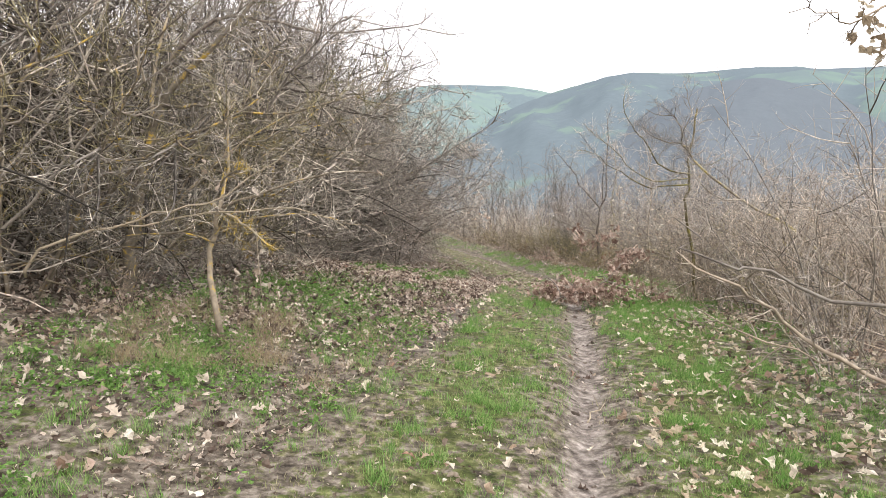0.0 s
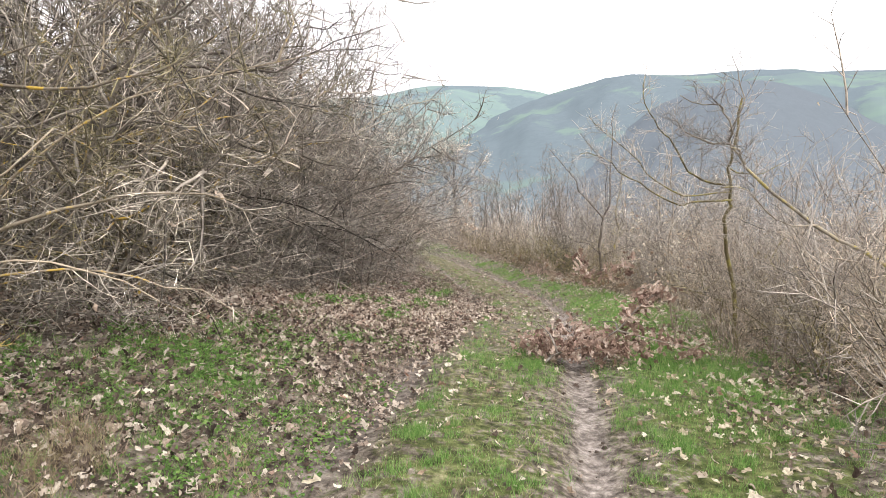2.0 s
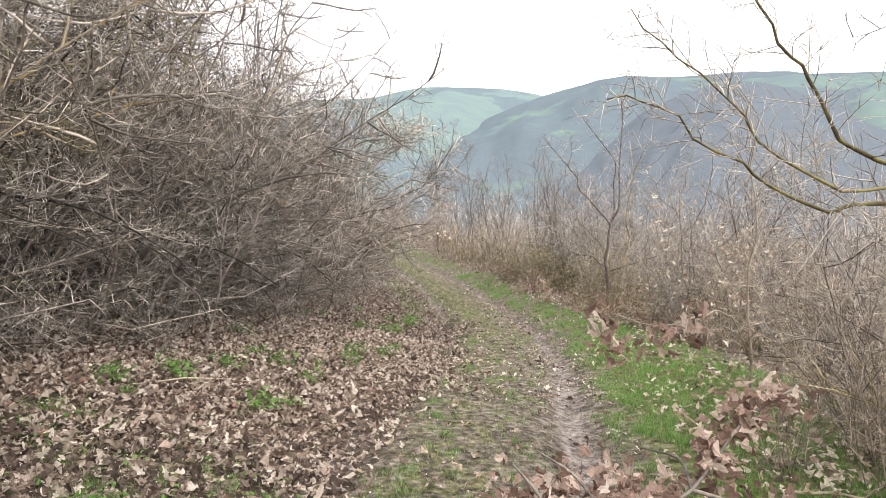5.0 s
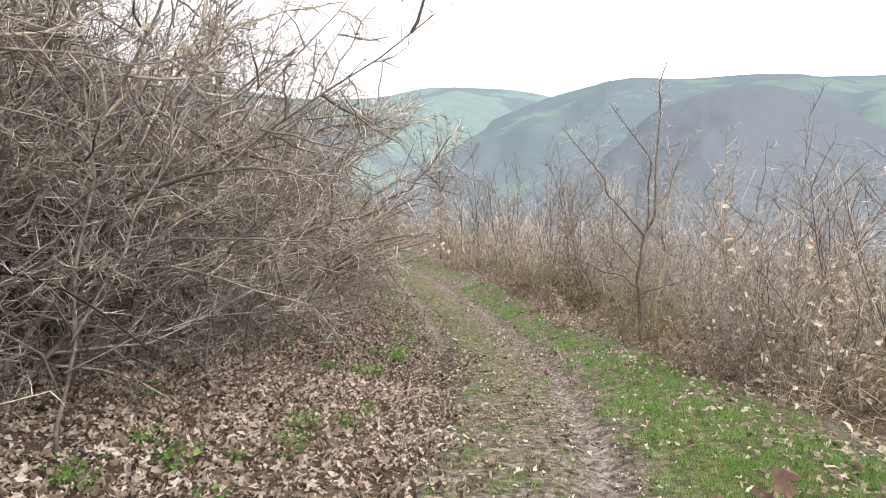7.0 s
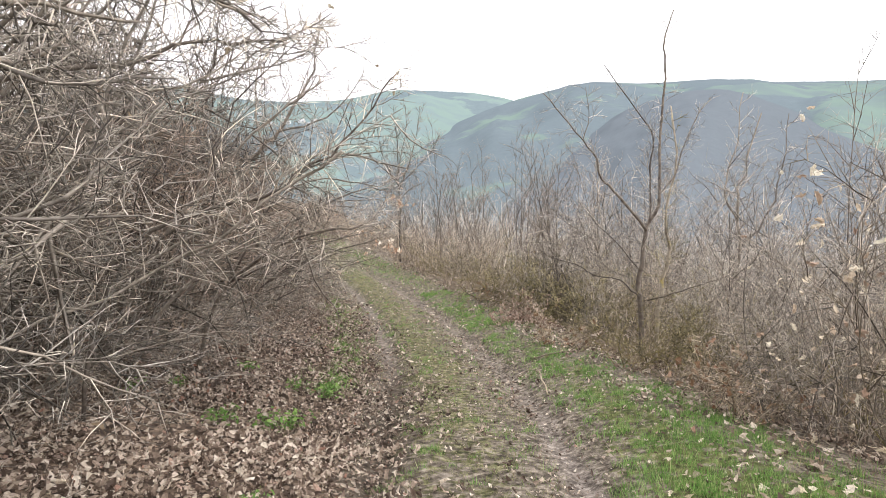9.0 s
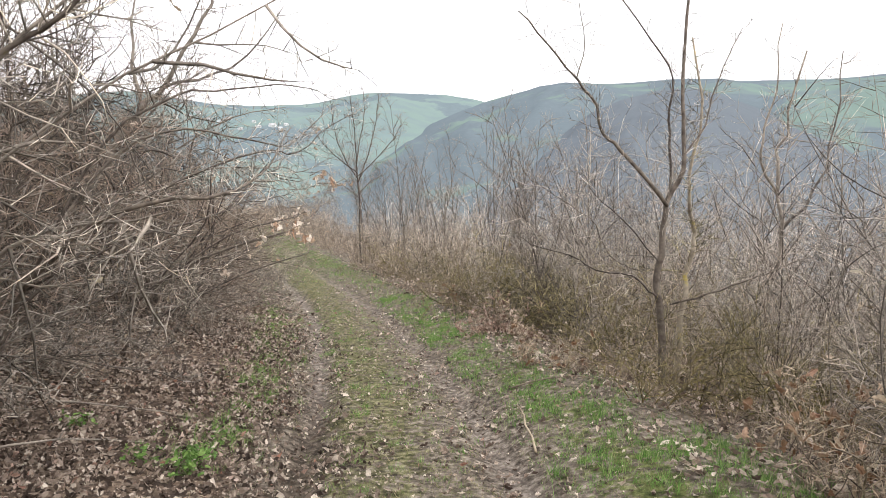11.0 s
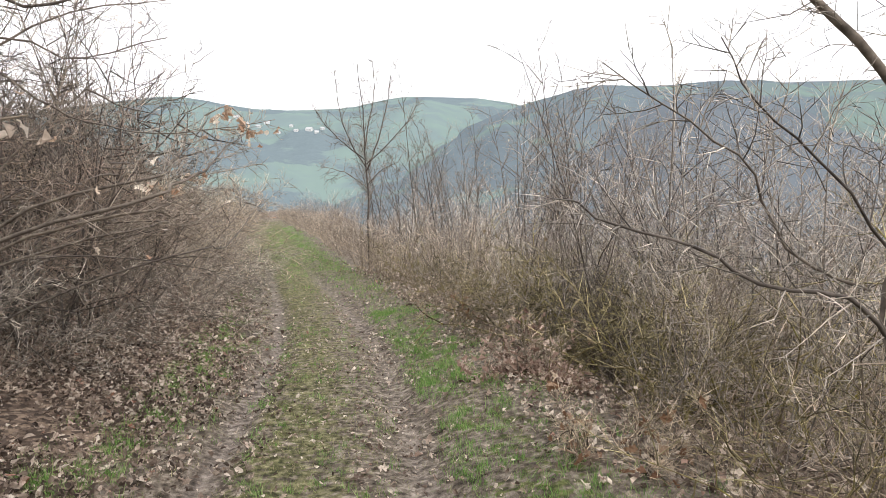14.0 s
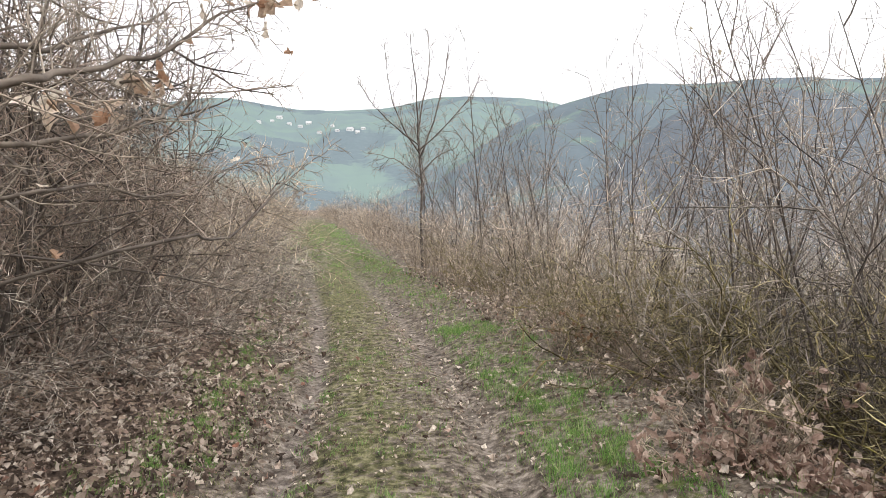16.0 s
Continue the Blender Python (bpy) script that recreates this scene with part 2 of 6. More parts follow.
class Soup:
    """Vertices and faces of one mesh."""

    def __init__(self):
        self.v, self.f, self.n = [], [], 0

    def add(self, v, f):
        self.v.append(np.asarray(v, float))
        self.f += [tuple(i + self.n for i in k) for k in f]
        self.n += len(v)

    def tube(self, pts, r0, r1, sides=3, knots=0.0, closed=False):
        pts = np.asarray(pts, float)
        k = len(pts)
        d = np.gradient(pts, axis=0)
        d /= np.linalg.norm(d, axis=1)[:, None] + 1e-9
        ref = np.array([0.31, 0.85, 0.42]) if abs(d[:, 2]).mean() > 0.6 else np.array([0.1, 0.2, 1.0])
        a = np.cross(d, ref)
        a /= np.linalg.norm(a, axis=1)[:, None] + 1e-9
        b = np.cross(d, a)
        r = np.linspace(r0, r1, k)
        if knots:
            r = r * (1 + knots * np.sin(np.arange(k) * 2.4 + r0 * 900))
        ang = np.arange(sides) * 2 * np.pi / sides
        ring = pts[:, None] + r[:, None, None] * (np.cos(ang)[None, :, None] * a[:, None] + np.sin(ang)[None, :, None] * b[:, None])
        f = []
        for i in range(k - 1):
            for j in range(sides):
                j2 = (j + 1) % sides
                f.append((i * sides + j, i * sides + j2, (i + 1) * sides + j2, (i + 1) * sides + j))
        if closed:
            f.append(tuple(range((k - 1) * sides, k * sides)))
            f.append(tuple(range(sides))[::-1])
        self.add(ring.reshape(-1, 3), f)

    def twigs(self, P, r0):
        """Many three-sided twigs that taper to a point: lines (n, k, 3) and the radius at the foot of each."""
        n, k, _ = P.shape
        if not n:
            return
        d = P[:, 1:] - P[:, :-1]
        d /= np.linalg.norm(d, axis=2)[..., None] + 1e-9
        a = np.cross(d, np.array([0.31, 0.85, 0.42]))
        a /= np.linalg.norm(a, axis=2)[..., None] + 1e-9
        b = np.cross(d, a)
        r = np.asarray(r0)[:, None] * np.linspace(1, 0.3, k)[None, :-1]
        ang = np.arange(3) * 2 * np.pi / 3
        ring = P[:, :-1, None] + r[..., None, None] * (np.cos(ang)[:, None] * a[:, :, None] + np.sin(ang)[:, None] * b[:, :, None])
        m = 3 * (k - 1) + 1
        v = np.concatenate([ring.reshape(n, -1, 3), P[:, -1:]], 1).reshape(-1, 3)
        off = (np.arange(n) * m + self.n)[:, None, None]
        f = [(i * 3 + j, i * 3 + (j + 1) % 3, (i + 1) * 3 + (j + 1) % 3, (i + 1) * 3 + j) for i in range(k - 2) for j in range(3)]
        if f:
            self.f += [tuple(q) for q in (off + np.array(f)).reshape(-1, 4).tolist()]
        f = [((k - 2) * 3 + j, (k - 2) * 3 + (j + 1) % 3, 3 * (k - 1)) for j in range(3)]
        self.f += [tuple(q) for q in (off + np.array(f)).reshape(-1, 3).tolist()]
        self.v.append(v)
        self.n += len(v)

    def mesh(self, name, mat, smooth=True):
        me = bpy.data.meshes.new(name)
        me.from_pydata(np.concatenate(self.v).tolist() if self.v else [], [], self.f)
        me.materials.append(mat)
        if smooth:
            me.polygons.foreach_set("use_smooth", [True] * len(me.polygons))
        me.update()
        return me


def part(name, soup, mat, parent, label="", smooth=True):
    ob = new(name, soup.mesh(name, mat, smooth))
    ob.parent = parent
    return tagged(ob, label)


# outline of a lobed leaf: four points on the midrib, then six on each side
LEAF_RIB = np.array([(0, 0), (0, 0.28), (0, 0.56), (0, 1.0)])
LEAF_SIDE = np.array([(0.13, 0.15), (0.09, 0.27), (0.27, 0.43), (0.16, 0.54), (0.27, 0.72), (0.13, 0.9)])


def leaf_cloud(rng, pos, normal, size, curl=0.5, plain=False):
    """Many crumpled leaves: position, face direction and length of each; arrays of vertices and faces."""
    k = len(pos)
    t = rng.normal(size=(k, 3))
    normal = normal / (np.linalg.norm(normal, axis=1)[:, None] + 1e-9)
    t -= (t * normal).sum(1)[:, None] * normal
    t /= np.linalg.norm(t, axis=1)[:, None] + 1e-9
    s = np.cross(normal, t)
    w = rng.uniform(0.5, 1.05, k) if plain else rng.uniform(0.75, 1.35, k)
    fold = rng.uniform(-0.2, 0.9, k) * curl * 1.6
    bend = rng.uniform(-0.8, 1.4, k) * curl
    if plain:
        out = np.array([(0, 0), (0.27, 0.3), (0.23, 0.72), (0.05, 1.0), (-0.25, 0.26), (-0.24, 0.7), (0, 0.5)])
        faces = [(0, 1, 6, 4), (6, 1, 2, 3), (6, 3, 5, 4)]
    else:
        out = np.concatenate([LEAF_RIB, LEAF_SIDE, LEAF_SIDE * (-1, 1)])
        faces = [(0, 4, 5, 1), (1, 5, 6, 7, 2), (2, 7, 8, 9, 3), (0, 1, 11, 10), (1, 2, 13, 12, 11), (2, 3, 15, 14, 13)]
    m = len(out)
    x, y = out[:, 0], out[:, 1] - 0.5
    side = x[None] * w[:, None] * (1 + rng.normal(0, 0.5 if plain else 0.35, (k, m)))
    up = np.abs(x)[None] * fold[:, None] + (y ** 2)[None] * bend[:, None] + rng.normal(0, 0.09 if plain else 0.05, (k, m))
    v = pos[:, None] + size[:, None, None] * (side[..., None] * s[:, None] + ((y[None] + rng.normal(0, 0.07, (k, m)))[..., None] * t[:, None]) + up[..., None] * normal[:, None])
    off = np.arange(k) * m
    allf = [tuple(int(o) + i for i in q) for o in off for q in faces]
    return v.reshape(-1, 3), allf


def leaf_soup(rng, pos, normal, size, curl=0.5, plain=False):
    s = Soup()
    if len(pos):
        v, f = leaf_cloud(rng, np.asarray(pos, float), np.asarray(normal, float), np.asarray(size, float), curl, plain)
        s.v, s.f, s.n = [v], f, len(v)
    return s


def unit(v):
    v = np.asarray(v, float)
    return v / (np.linalg.norm(v) + 1e-9)


def normed(v):
    return v / (np.linalg.norm(v, axis=-1)[..., None] + 1e-9)


def lines(rng, p, d, length, segs, wob, rise):
    """Many crooked lines at once, from p along d; rise bends them up (or down)."""
    d = normed(d)
    turn = rng.normal(0, wob * 0.5, d.shape)
    turn[:, 2] += rise
    out = [p]
    for _ in range(segs):
        d = normed(d + rng.normal(0, wob, d.shape) + turn)
        out.append(out[-1] + d * (length / segs)[:, None])
    return np.stack(out, 1)


def laterals(rng, P, count, length, lo=0.15, hi=0.97, angle=(35, 65), segs=2, wob=0.1, rise=0.0, bias=(0, 0, 0), flat=0.5):
    """Side shoots set left and right by turns along each line of P, shorter towards its tip."""
    n, k, _ = P.shape
    t = lo + (hi - lo) * (np.arange(count)[None] + rng.uniform(0, 1, (n, count))) / count
    q = t * (k - 1)
    i = np.minimum(q.astype(int), k - 2)
    row = np.arange(n)[:, None]
    p = P[row, i] + (P[row, i + 1] - P[row, i]) * (q - i)[..., None]
    d = normed(P[row, i + 1] - P[row, i])
    side = normed(np.cross(d, np.array([0.02, 0.01, 1.0])) + 1e-4)
    up = np.cross(side, d)
    turn = rng.uniform(0, 2 * np.pi, (n, 1)) * (1 - flat) + np.arange(count)[None] * np.pi + rng.normal(0, 0.75 * (1.4 - flat), (n, count))
    a = np.radians(rng.uniform(*angle, (n, count)))
    way = np.cos(a)[..., None] * d + np.sin(a)[..., None] * (np.cos(turn)[..., None] * side + np.sin(turn)[..., None] * up) + np.asarray(bias)
    ln = length * rng.uniform(0.45, 1.25, (n, count)) * (1.15 - 0.7 * t)
    return lines(rng, p.reshape(-1, 3), way.reshape(-1, 3), ln.reshape(-1), segs, wob, rise)


def shrub(name, seed, label, category, mats, stems=5, height=3.5, spread=0.4, bias=(0.0, 0.0), arch=0.0, r=0.018, wob=0.09,
          branches=12, branch_len=1.2, angle=(40, 80), rise=0.03, shoots=9, shoot_len=0.45, fine=4, fine_len=0.16,
          low=0.12, top=0.98, leaves=0, leaf=None, leaf_size=(0.03, 0.06), group="", foot=0.2, split=False, r_fine=0.0034, crook=0.17, bend=0.17, splay=(30, 70)):
    """A bare shrub: stems from one root, arching branches, side shoots set by turns, finest twigs, some clinging dead leaves."""
    rng = np.random.default_rng(seed)
    root = tagged(new(name), label, category, group)
    crown, tips = Soup(), []
    pull = np.array([bias[0], bias[1], 0.0])
    for j in range(stems):
        a = (j + rng.uniform(0, 1)) * 2 * np.pi / stems
        base = np.array([[math.cos(a), math.sin(a), 0]]) * rng.uniform(0.1, 1.0) * foot - (0, 0, 0.12)
        d = np.array([[math.cos(a) * spread + bias[0], math.sin(a) * spread + bias[1], 1.0]]) + rng.normal(0, 0.1, 3)
        q = lines(rng, base, d, np.array([height * rng.uniform(0.65, 1.08)]), 9, wob, -arch)
        rr = r * rng.uniform(0.65, 1.25)
        s = Soup()
        s.tube(q[0], rr, rr * 0.2, 5, 0.06)
        b = laterals(rng, q, branches, branch_len, low, top, angle, 5, crook, rise, pull * 0.9, 0.1)
        if split:
            for line in b:
                one = Soup()
                one.twigs(line[None], np.array([rr * 0.42]))
                part("branch", one, mats[0], root)
        else:
            s.twigs(b, np.clip(rr * rng.uniform(0.3, 0.75, len(b)), 0.004, 0.014))
        part("stem", s, mats[0], root)
        c = laterals(rng, b, shoots, shoot_len, 0.1, 0.98, splay, 2, bend, rise, pull * 0.3, 0.3)
        crown.twigs(c, r_fine * rng.uniform(0.75, 1.35, len(c)))
        tips.append(c[:, -1])
        if fine:
            e = laterals(rng, c, fine, fine_len, 0.15, 0.95, (30, 70), 1, 0.1, rise, (0, 0, 0), 0.3)
            crown.twigs(e, r_fine * rng.uniform(0.5, 0.85, len(e)))
    tagged(part("crown", crown, mats[1], root), kind="stuff")
    if leaves:
        tips = np.concatenate(tips)
        pos = tips[rng.integers(0, len(tips), leaves)] + rng.normal(0, 0.02, (leaves, 3))
        part("foliage", leaf_soup(rng, pos, rng.normal(size=(leaves, 3)), rng.uniform(*leaf_size, leaves), 0.8), leaf or LEAF_PALE, root, "few pale withered leaves", False)["kind"] = "stuff"
    return root


# ---------------------------------------------------------------- lie of the land

def centre(y):
    g = np.interp(np.asarray(y, float)[..., None] + np.linspace(-1.5, 1.5, 7), CY, CX)
    return g.mean(-1)
CY = [-12, 2.8, 6.4, 8, 12.5, 15, 18, 20.4, 25, 29.5, 38, 66, 100, 160]
CX = [-3.0, -0.1, 0.72, 0.95, 1.6, 1.87, 1.92, 1.74, 1.17, 0.22, -1.9, -8.2, -16, -32]
PY = [-14, 0, 4, 8.5, 11, 13.5, 16, 19, 22, 26, 36, 60, 100, 140, 220]
PZ = [0.5, 0.30, 0.24, 0.12, -0.12, -0.45, -0.75, -1.0, -1.2, -1.31, -1.47, -1.7, -2.0, -4.5, -30]
def base(y):
    return np.interp(np.asarray(y, float)[..., None] + np.linspace(-1.5, 1.5, 7), PY, PZ).mean(-1)
def ground_z(x, y):
    """Height of the land: the track, the bank to its left, the slope to its right, the valley beyond."""
    x, y = np.asarray(x, float), np.asarray(y, float)
    u = x - centre(y)
    bank = np.clip(-u - 1.0, 0.0, 60.0)
    z = base(y) + 0.17 * bank + 0.005 * np.minimum(bank, 24.0) ** 2
    z = z - 0.08 * np.clip(u, -1, 1) * np.interp(y, [0, 4, 10, 14], [1, 1, 0.6, 0])
    z = z + 0.22 * np.exp(-((u - 2.0) / 0.8) ** 2) * np.interp(y, [10, 17], [0, 1])
    z = z - 0.22 * np.clip(u - 3.1, 0, 22) - 0.42 * np.clip(u - 25.1, 0, 130)
    return np.maximum(z, -75.0)


def rut_depth(u, y):
    """Two wheel ruts; the left one fades out at the near end."""
    left = np.exp(-((u - np.interp(y, [7, 9, 15, 21, 25], [-0.74, -0.71, -0.62, -0.54, -0.46])) / np.interp(y, [8, 11], [0.23, 0.17])) ** 2) * np.interp(y, [3.8, 6], [0, 1])
    right = np.exp(-((u - np.interp(y, [8, 13, 24, 32], [0.77, 0.87, 0.87, 0.75])) / 0.18) ** 2)
    return left, right


def near_track(u, y):
    return np.exp(-(np.maximum(np.abs(u) - 4, 0) / 3) ** 2) * (y < 45) * (y > -6)


# ---------------------------------------------------------------- ground
def axis(lo, hi, a, b, step, grow):
    v = list(np.arange(a, b + step / 2, step))
    s = step
    while v[-1] < hi:
        s *= grow
        v.append(v[-1] + s)
    s = step
    while v[0] > lo:
        s *= grow
        v.insert(0, v[0] - s)
    return np.array(v)


def hash2(x, y, s, seed):
    return np.array([noise.noise((a * s, b * s, seed)) for a, b in zip(np.ravel(x), np.ravel(y))]).reshape(np.shape(x))


def surface_z(x, y):
    """The ground with ruts and small lumps, where things lie on it."""
    u = x - centre(y)
    L, R = rut_depth(u, y)
    k = near_track(u, y)
    return ground_z(x, y) + k * (hash2(x, y, 0.9, 0) * 0.05 + hash2(x, y, 3.5, 3) * 0.018 - 0.10 * L - 0.09 * R)


def build_ground():
    xs, ys = axis(-2600, 2600, -6, 8, 0.13, 1.2), axis(-2600, 4200, -1, 34, 0.18, 1.2)
    X, Y = np.meshgrid(xs, ys)
    Z = surface_z(X, Y)
    u = X - centre(Y)
    L, R = rut_depth(u, Y)
    near = near_track(u, Y)
    ny, nx = X.shape
    me = bpy.data.meshes.new("ground")
    idx = np.arange(nx * ny).reshape(ny, nx)
    f = np.stack([idx[:-1, :-1], idx[:-1, 1:], idx[1:, 1:], idx[1:, :-1]], -1).reshape(-1, 4)
    me.from_pydata(np.stack([X, Y, Z], -1).reshape(-1, 3).tolist(), [], f.tolist())
    me.polygons.foreach_set("use_smooth", [True] * len(me.polygons))
    green, leafy = cover(X, Y)
    for name, val in (("fresh", fresh(X, Y)), ("damp", L * np.interp(Y, [5, 9, 11, 18, 21], [0.45, 0.6, 1, 1, 0.2]) * near), ("rut", np.clip(np.interp(Y, [6, 8, 10, 12, 17, 20], [0.9, 0.9, 0.8, 0.3, 0.35, 0.85]) * L + np.interp(Y, [13, 18], [1, 0.62]) * R, 0, 1) * near), ("green", green), ("leafy", leafy)):
        at = me.attributes.new(name, "FLOAT", "POINT")
        at.data.foreach_set("value", val.ravel().astype(np.float32))
    me.materials.append(ground_material())
    return tagged(new("ground", me), "trodden earth track with wheel ruts, turf and leaf litter", "ground", kind="structure")


def bell(v, c, w):
    return np.exp(-((v - c) / w) ** 2)


def cover(X, Y):
    """How green and how leaf-strewn the ground is, by distance from the track's middle."""
    u = X - centre(Y)
    start = np.interp(Y, [6.5, 10], [1, 0])
    green = (0.6 * bell(u, 1.5, 0.38) + 0.8 * bell(u, 2.3, 0.85) * bell(Y, 12, 4)) * np.interp(Y, [8, 10, 16, 20], [0.5, 1, 0.8, 0.65]) + np.interp(Y, [8, 11, 14, 18], [0.5, 0.42, 0.46, 0.64]) * bell(u, 0, 0.62)
    green = green + start * (0.5 * bell(u, 1.9, 1.0) + 0.14 * bell(u, -0.3, 1.0) + 0.3 * bell(u, -2.2, 1.2))
    green = green + np.interp(Y, [28, 36], [0, 0.6]) * bell(u, 0.1, 1.6)
    leafy = np.interp(u + np.interp(Y, [12, 16], [0, 0.45]), [-1.9, -1.0, -0.6, -0.3], [1.0, 0.9, 0.55, 0.0]) * np.interp(Y, [6, 10], [0.3, 1]) + np.interp(u - 1.0 * bell(Y, 12, 3.5) - 0.5 * np.interp(Y, [6, 8], [1, 0]), [1.8, 2.7, 3.7], [0, 0.5, 0.9])
    leafy = leafy * np.interp(Y, [30, 42], [1, 0.7])
    return np.clip(green, 0, 1), np.clip(leafy, 0, 1)


def fresh(X, Y):
    """Where the grass is young and bright: the verge, the near meadow, the far end of the track."""
    u = X - centre(Y)
    verge = bell(u, np.interp(Y, [9, 13, 18, 24], [2.15, 2.15, 1.5, 1.35]), np.interp(Y, [9, 14, 18], [0.95, 0.9, 0.5])) * np.interp(Y, [7, 9, 16, 22], [0.7, 1, 1, 1])
    start = np.interp(Y, [6.5, 10], [1, 0]) * (0.8 * bell(u, 1.9, 1.0) + 0.95 * bell(u, -2.3, 1.1) + 0.62 * bell(u, 0, 0.7))
    return np.clip(verge + start + np.interp(Y, [28, 40], [0, 0.5]) * bell(u, 0.2, 1.0) + 0.6 * bell(u, -1.25, 0.32) * (Y > 17), 0, 1)


ground = build_ground()


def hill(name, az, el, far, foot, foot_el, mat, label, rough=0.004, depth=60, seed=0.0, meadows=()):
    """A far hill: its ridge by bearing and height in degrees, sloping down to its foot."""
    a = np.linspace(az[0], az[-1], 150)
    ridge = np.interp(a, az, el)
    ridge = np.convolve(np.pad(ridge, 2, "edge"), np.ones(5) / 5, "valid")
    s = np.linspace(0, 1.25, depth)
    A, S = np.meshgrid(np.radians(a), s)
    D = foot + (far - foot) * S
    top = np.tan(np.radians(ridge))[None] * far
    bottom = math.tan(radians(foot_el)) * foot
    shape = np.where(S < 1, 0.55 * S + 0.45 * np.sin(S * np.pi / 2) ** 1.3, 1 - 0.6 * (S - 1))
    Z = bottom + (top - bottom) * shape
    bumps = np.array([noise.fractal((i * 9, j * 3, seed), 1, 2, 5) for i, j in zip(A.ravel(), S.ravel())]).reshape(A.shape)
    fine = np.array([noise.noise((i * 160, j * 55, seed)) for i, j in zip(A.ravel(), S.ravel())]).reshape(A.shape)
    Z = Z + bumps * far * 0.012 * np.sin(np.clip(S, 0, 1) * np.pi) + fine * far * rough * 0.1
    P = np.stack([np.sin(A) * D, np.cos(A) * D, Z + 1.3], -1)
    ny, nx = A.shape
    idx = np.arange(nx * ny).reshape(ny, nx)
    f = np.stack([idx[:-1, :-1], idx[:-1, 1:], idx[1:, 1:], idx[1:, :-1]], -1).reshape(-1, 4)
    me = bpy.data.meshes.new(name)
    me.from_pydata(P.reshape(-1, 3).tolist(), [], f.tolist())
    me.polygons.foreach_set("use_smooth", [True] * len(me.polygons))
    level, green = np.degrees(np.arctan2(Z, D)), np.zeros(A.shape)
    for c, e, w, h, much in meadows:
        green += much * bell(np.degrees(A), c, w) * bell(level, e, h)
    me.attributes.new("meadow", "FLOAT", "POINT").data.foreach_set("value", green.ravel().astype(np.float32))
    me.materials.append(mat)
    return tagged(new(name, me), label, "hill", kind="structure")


# Ridge colours are paled towards blue-grey: the air's haze, painted in.
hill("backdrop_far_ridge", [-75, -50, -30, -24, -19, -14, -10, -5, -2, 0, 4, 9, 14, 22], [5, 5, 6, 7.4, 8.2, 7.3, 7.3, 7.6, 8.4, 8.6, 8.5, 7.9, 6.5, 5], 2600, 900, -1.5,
     hill_material("far meadows with painted haze", (0.138, 0.176, 0.193), (0.160, 0.209, 0.213), (0.170, 0.230, 0.215), 0.57, 0.0035), "far ridge with meadows and woods, haze in its colours", seed=2.0,
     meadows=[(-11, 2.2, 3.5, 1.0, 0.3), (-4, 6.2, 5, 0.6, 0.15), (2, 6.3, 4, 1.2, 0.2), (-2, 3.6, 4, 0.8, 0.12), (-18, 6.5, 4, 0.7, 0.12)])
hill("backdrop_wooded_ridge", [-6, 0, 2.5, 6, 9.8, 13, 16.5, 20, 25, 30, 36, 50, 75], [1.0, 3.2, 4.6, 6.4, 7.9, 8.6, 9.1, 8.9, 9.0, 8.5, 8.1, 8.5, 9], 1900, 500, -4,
     hill_material("hillside woods with painted haze", (0.125, 0.155, 0.174), (0.136, 0.174, 0.180), (0.148, 0.202, 0.182), 0.66, 0.004), "wooded ridge with green fields, haze in its colours", seed=5.0,
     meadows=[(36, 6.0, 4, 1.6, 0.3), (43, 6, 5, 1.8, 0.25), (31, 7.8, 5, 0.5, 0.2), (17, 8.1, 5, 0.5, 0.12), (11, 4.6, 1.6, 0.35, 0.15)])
# The spur's wood colours are greyed with painted haze as well.
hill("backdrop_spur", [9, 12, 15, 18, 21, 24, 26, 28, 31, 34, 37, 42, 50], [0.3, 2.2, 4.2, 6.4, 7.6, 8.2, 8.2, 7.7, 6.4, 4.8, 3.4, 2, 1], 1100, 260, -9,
     hill_material("bare woods", (0.122, 0.141, 0.160), (0.128, 0.150, 0.163), (0.135, 0.16, 0.165), 0.80, 0.008), "dark wooded spur with thin haze in its colours", seed=9.0)

# ---------------------------------------------------------------- shrubs and trees
PLACE = np.random.default_rng(7)


def put(proto, x, y, turn, size=1.0, sink=0.0):
    return copy_thing(proto, pose(x, y, float(surface_z(x, y)) - sink, 0, 0, turn) @ Matrix.Scale(size, 4))


def at_u(u, y):
    return float(centre(y)) + u, y


GREY, BROWN, DARK, SHADE = (BARK_GREY, TWIG_GREY), (BARK_BROWN, TWIG_BUFF), (BARK_DARK, TWIG_DARK), (BARK_DARK, TWIG_SHADE)
thicket = [shrub("hedge_shrub", 20 + i, "dense bare grey shrub arching over leaf litter", "shrub", GREY, 5, 4.2, 0.35, (0.30, 0), 0.03, 0.021,
                 branches=14, branch_len=1.45, angle=(45, 90), rise=0.015, shoots=11, shoot_len=0.4, fine=3, splay=(40, 85), leaves=10, leaf=LEAF_TAN, group="hedge shrubs", low=0.08) for i in range(4)]
thicket_dark = [shrub("hedge_shrub", 25 + i, "dense brown-barked bare shrub beside the track", "shrub", (BARK_DARK, TWIG_RUST), 5, 4.0, 0.35, (0.30, 0), 0.03, 0.021,
                      branches=13, branch_len=1.45, angle=(45, 90), rise=0.02, shoots=10, shoot_len=0.4, fine=3, splay=(40, 80), leaves=8, leaf=LEAF_TAN, group="hedge shrubs", low=0.08, crook=0.12, bend=0.12) for i in range(3)]
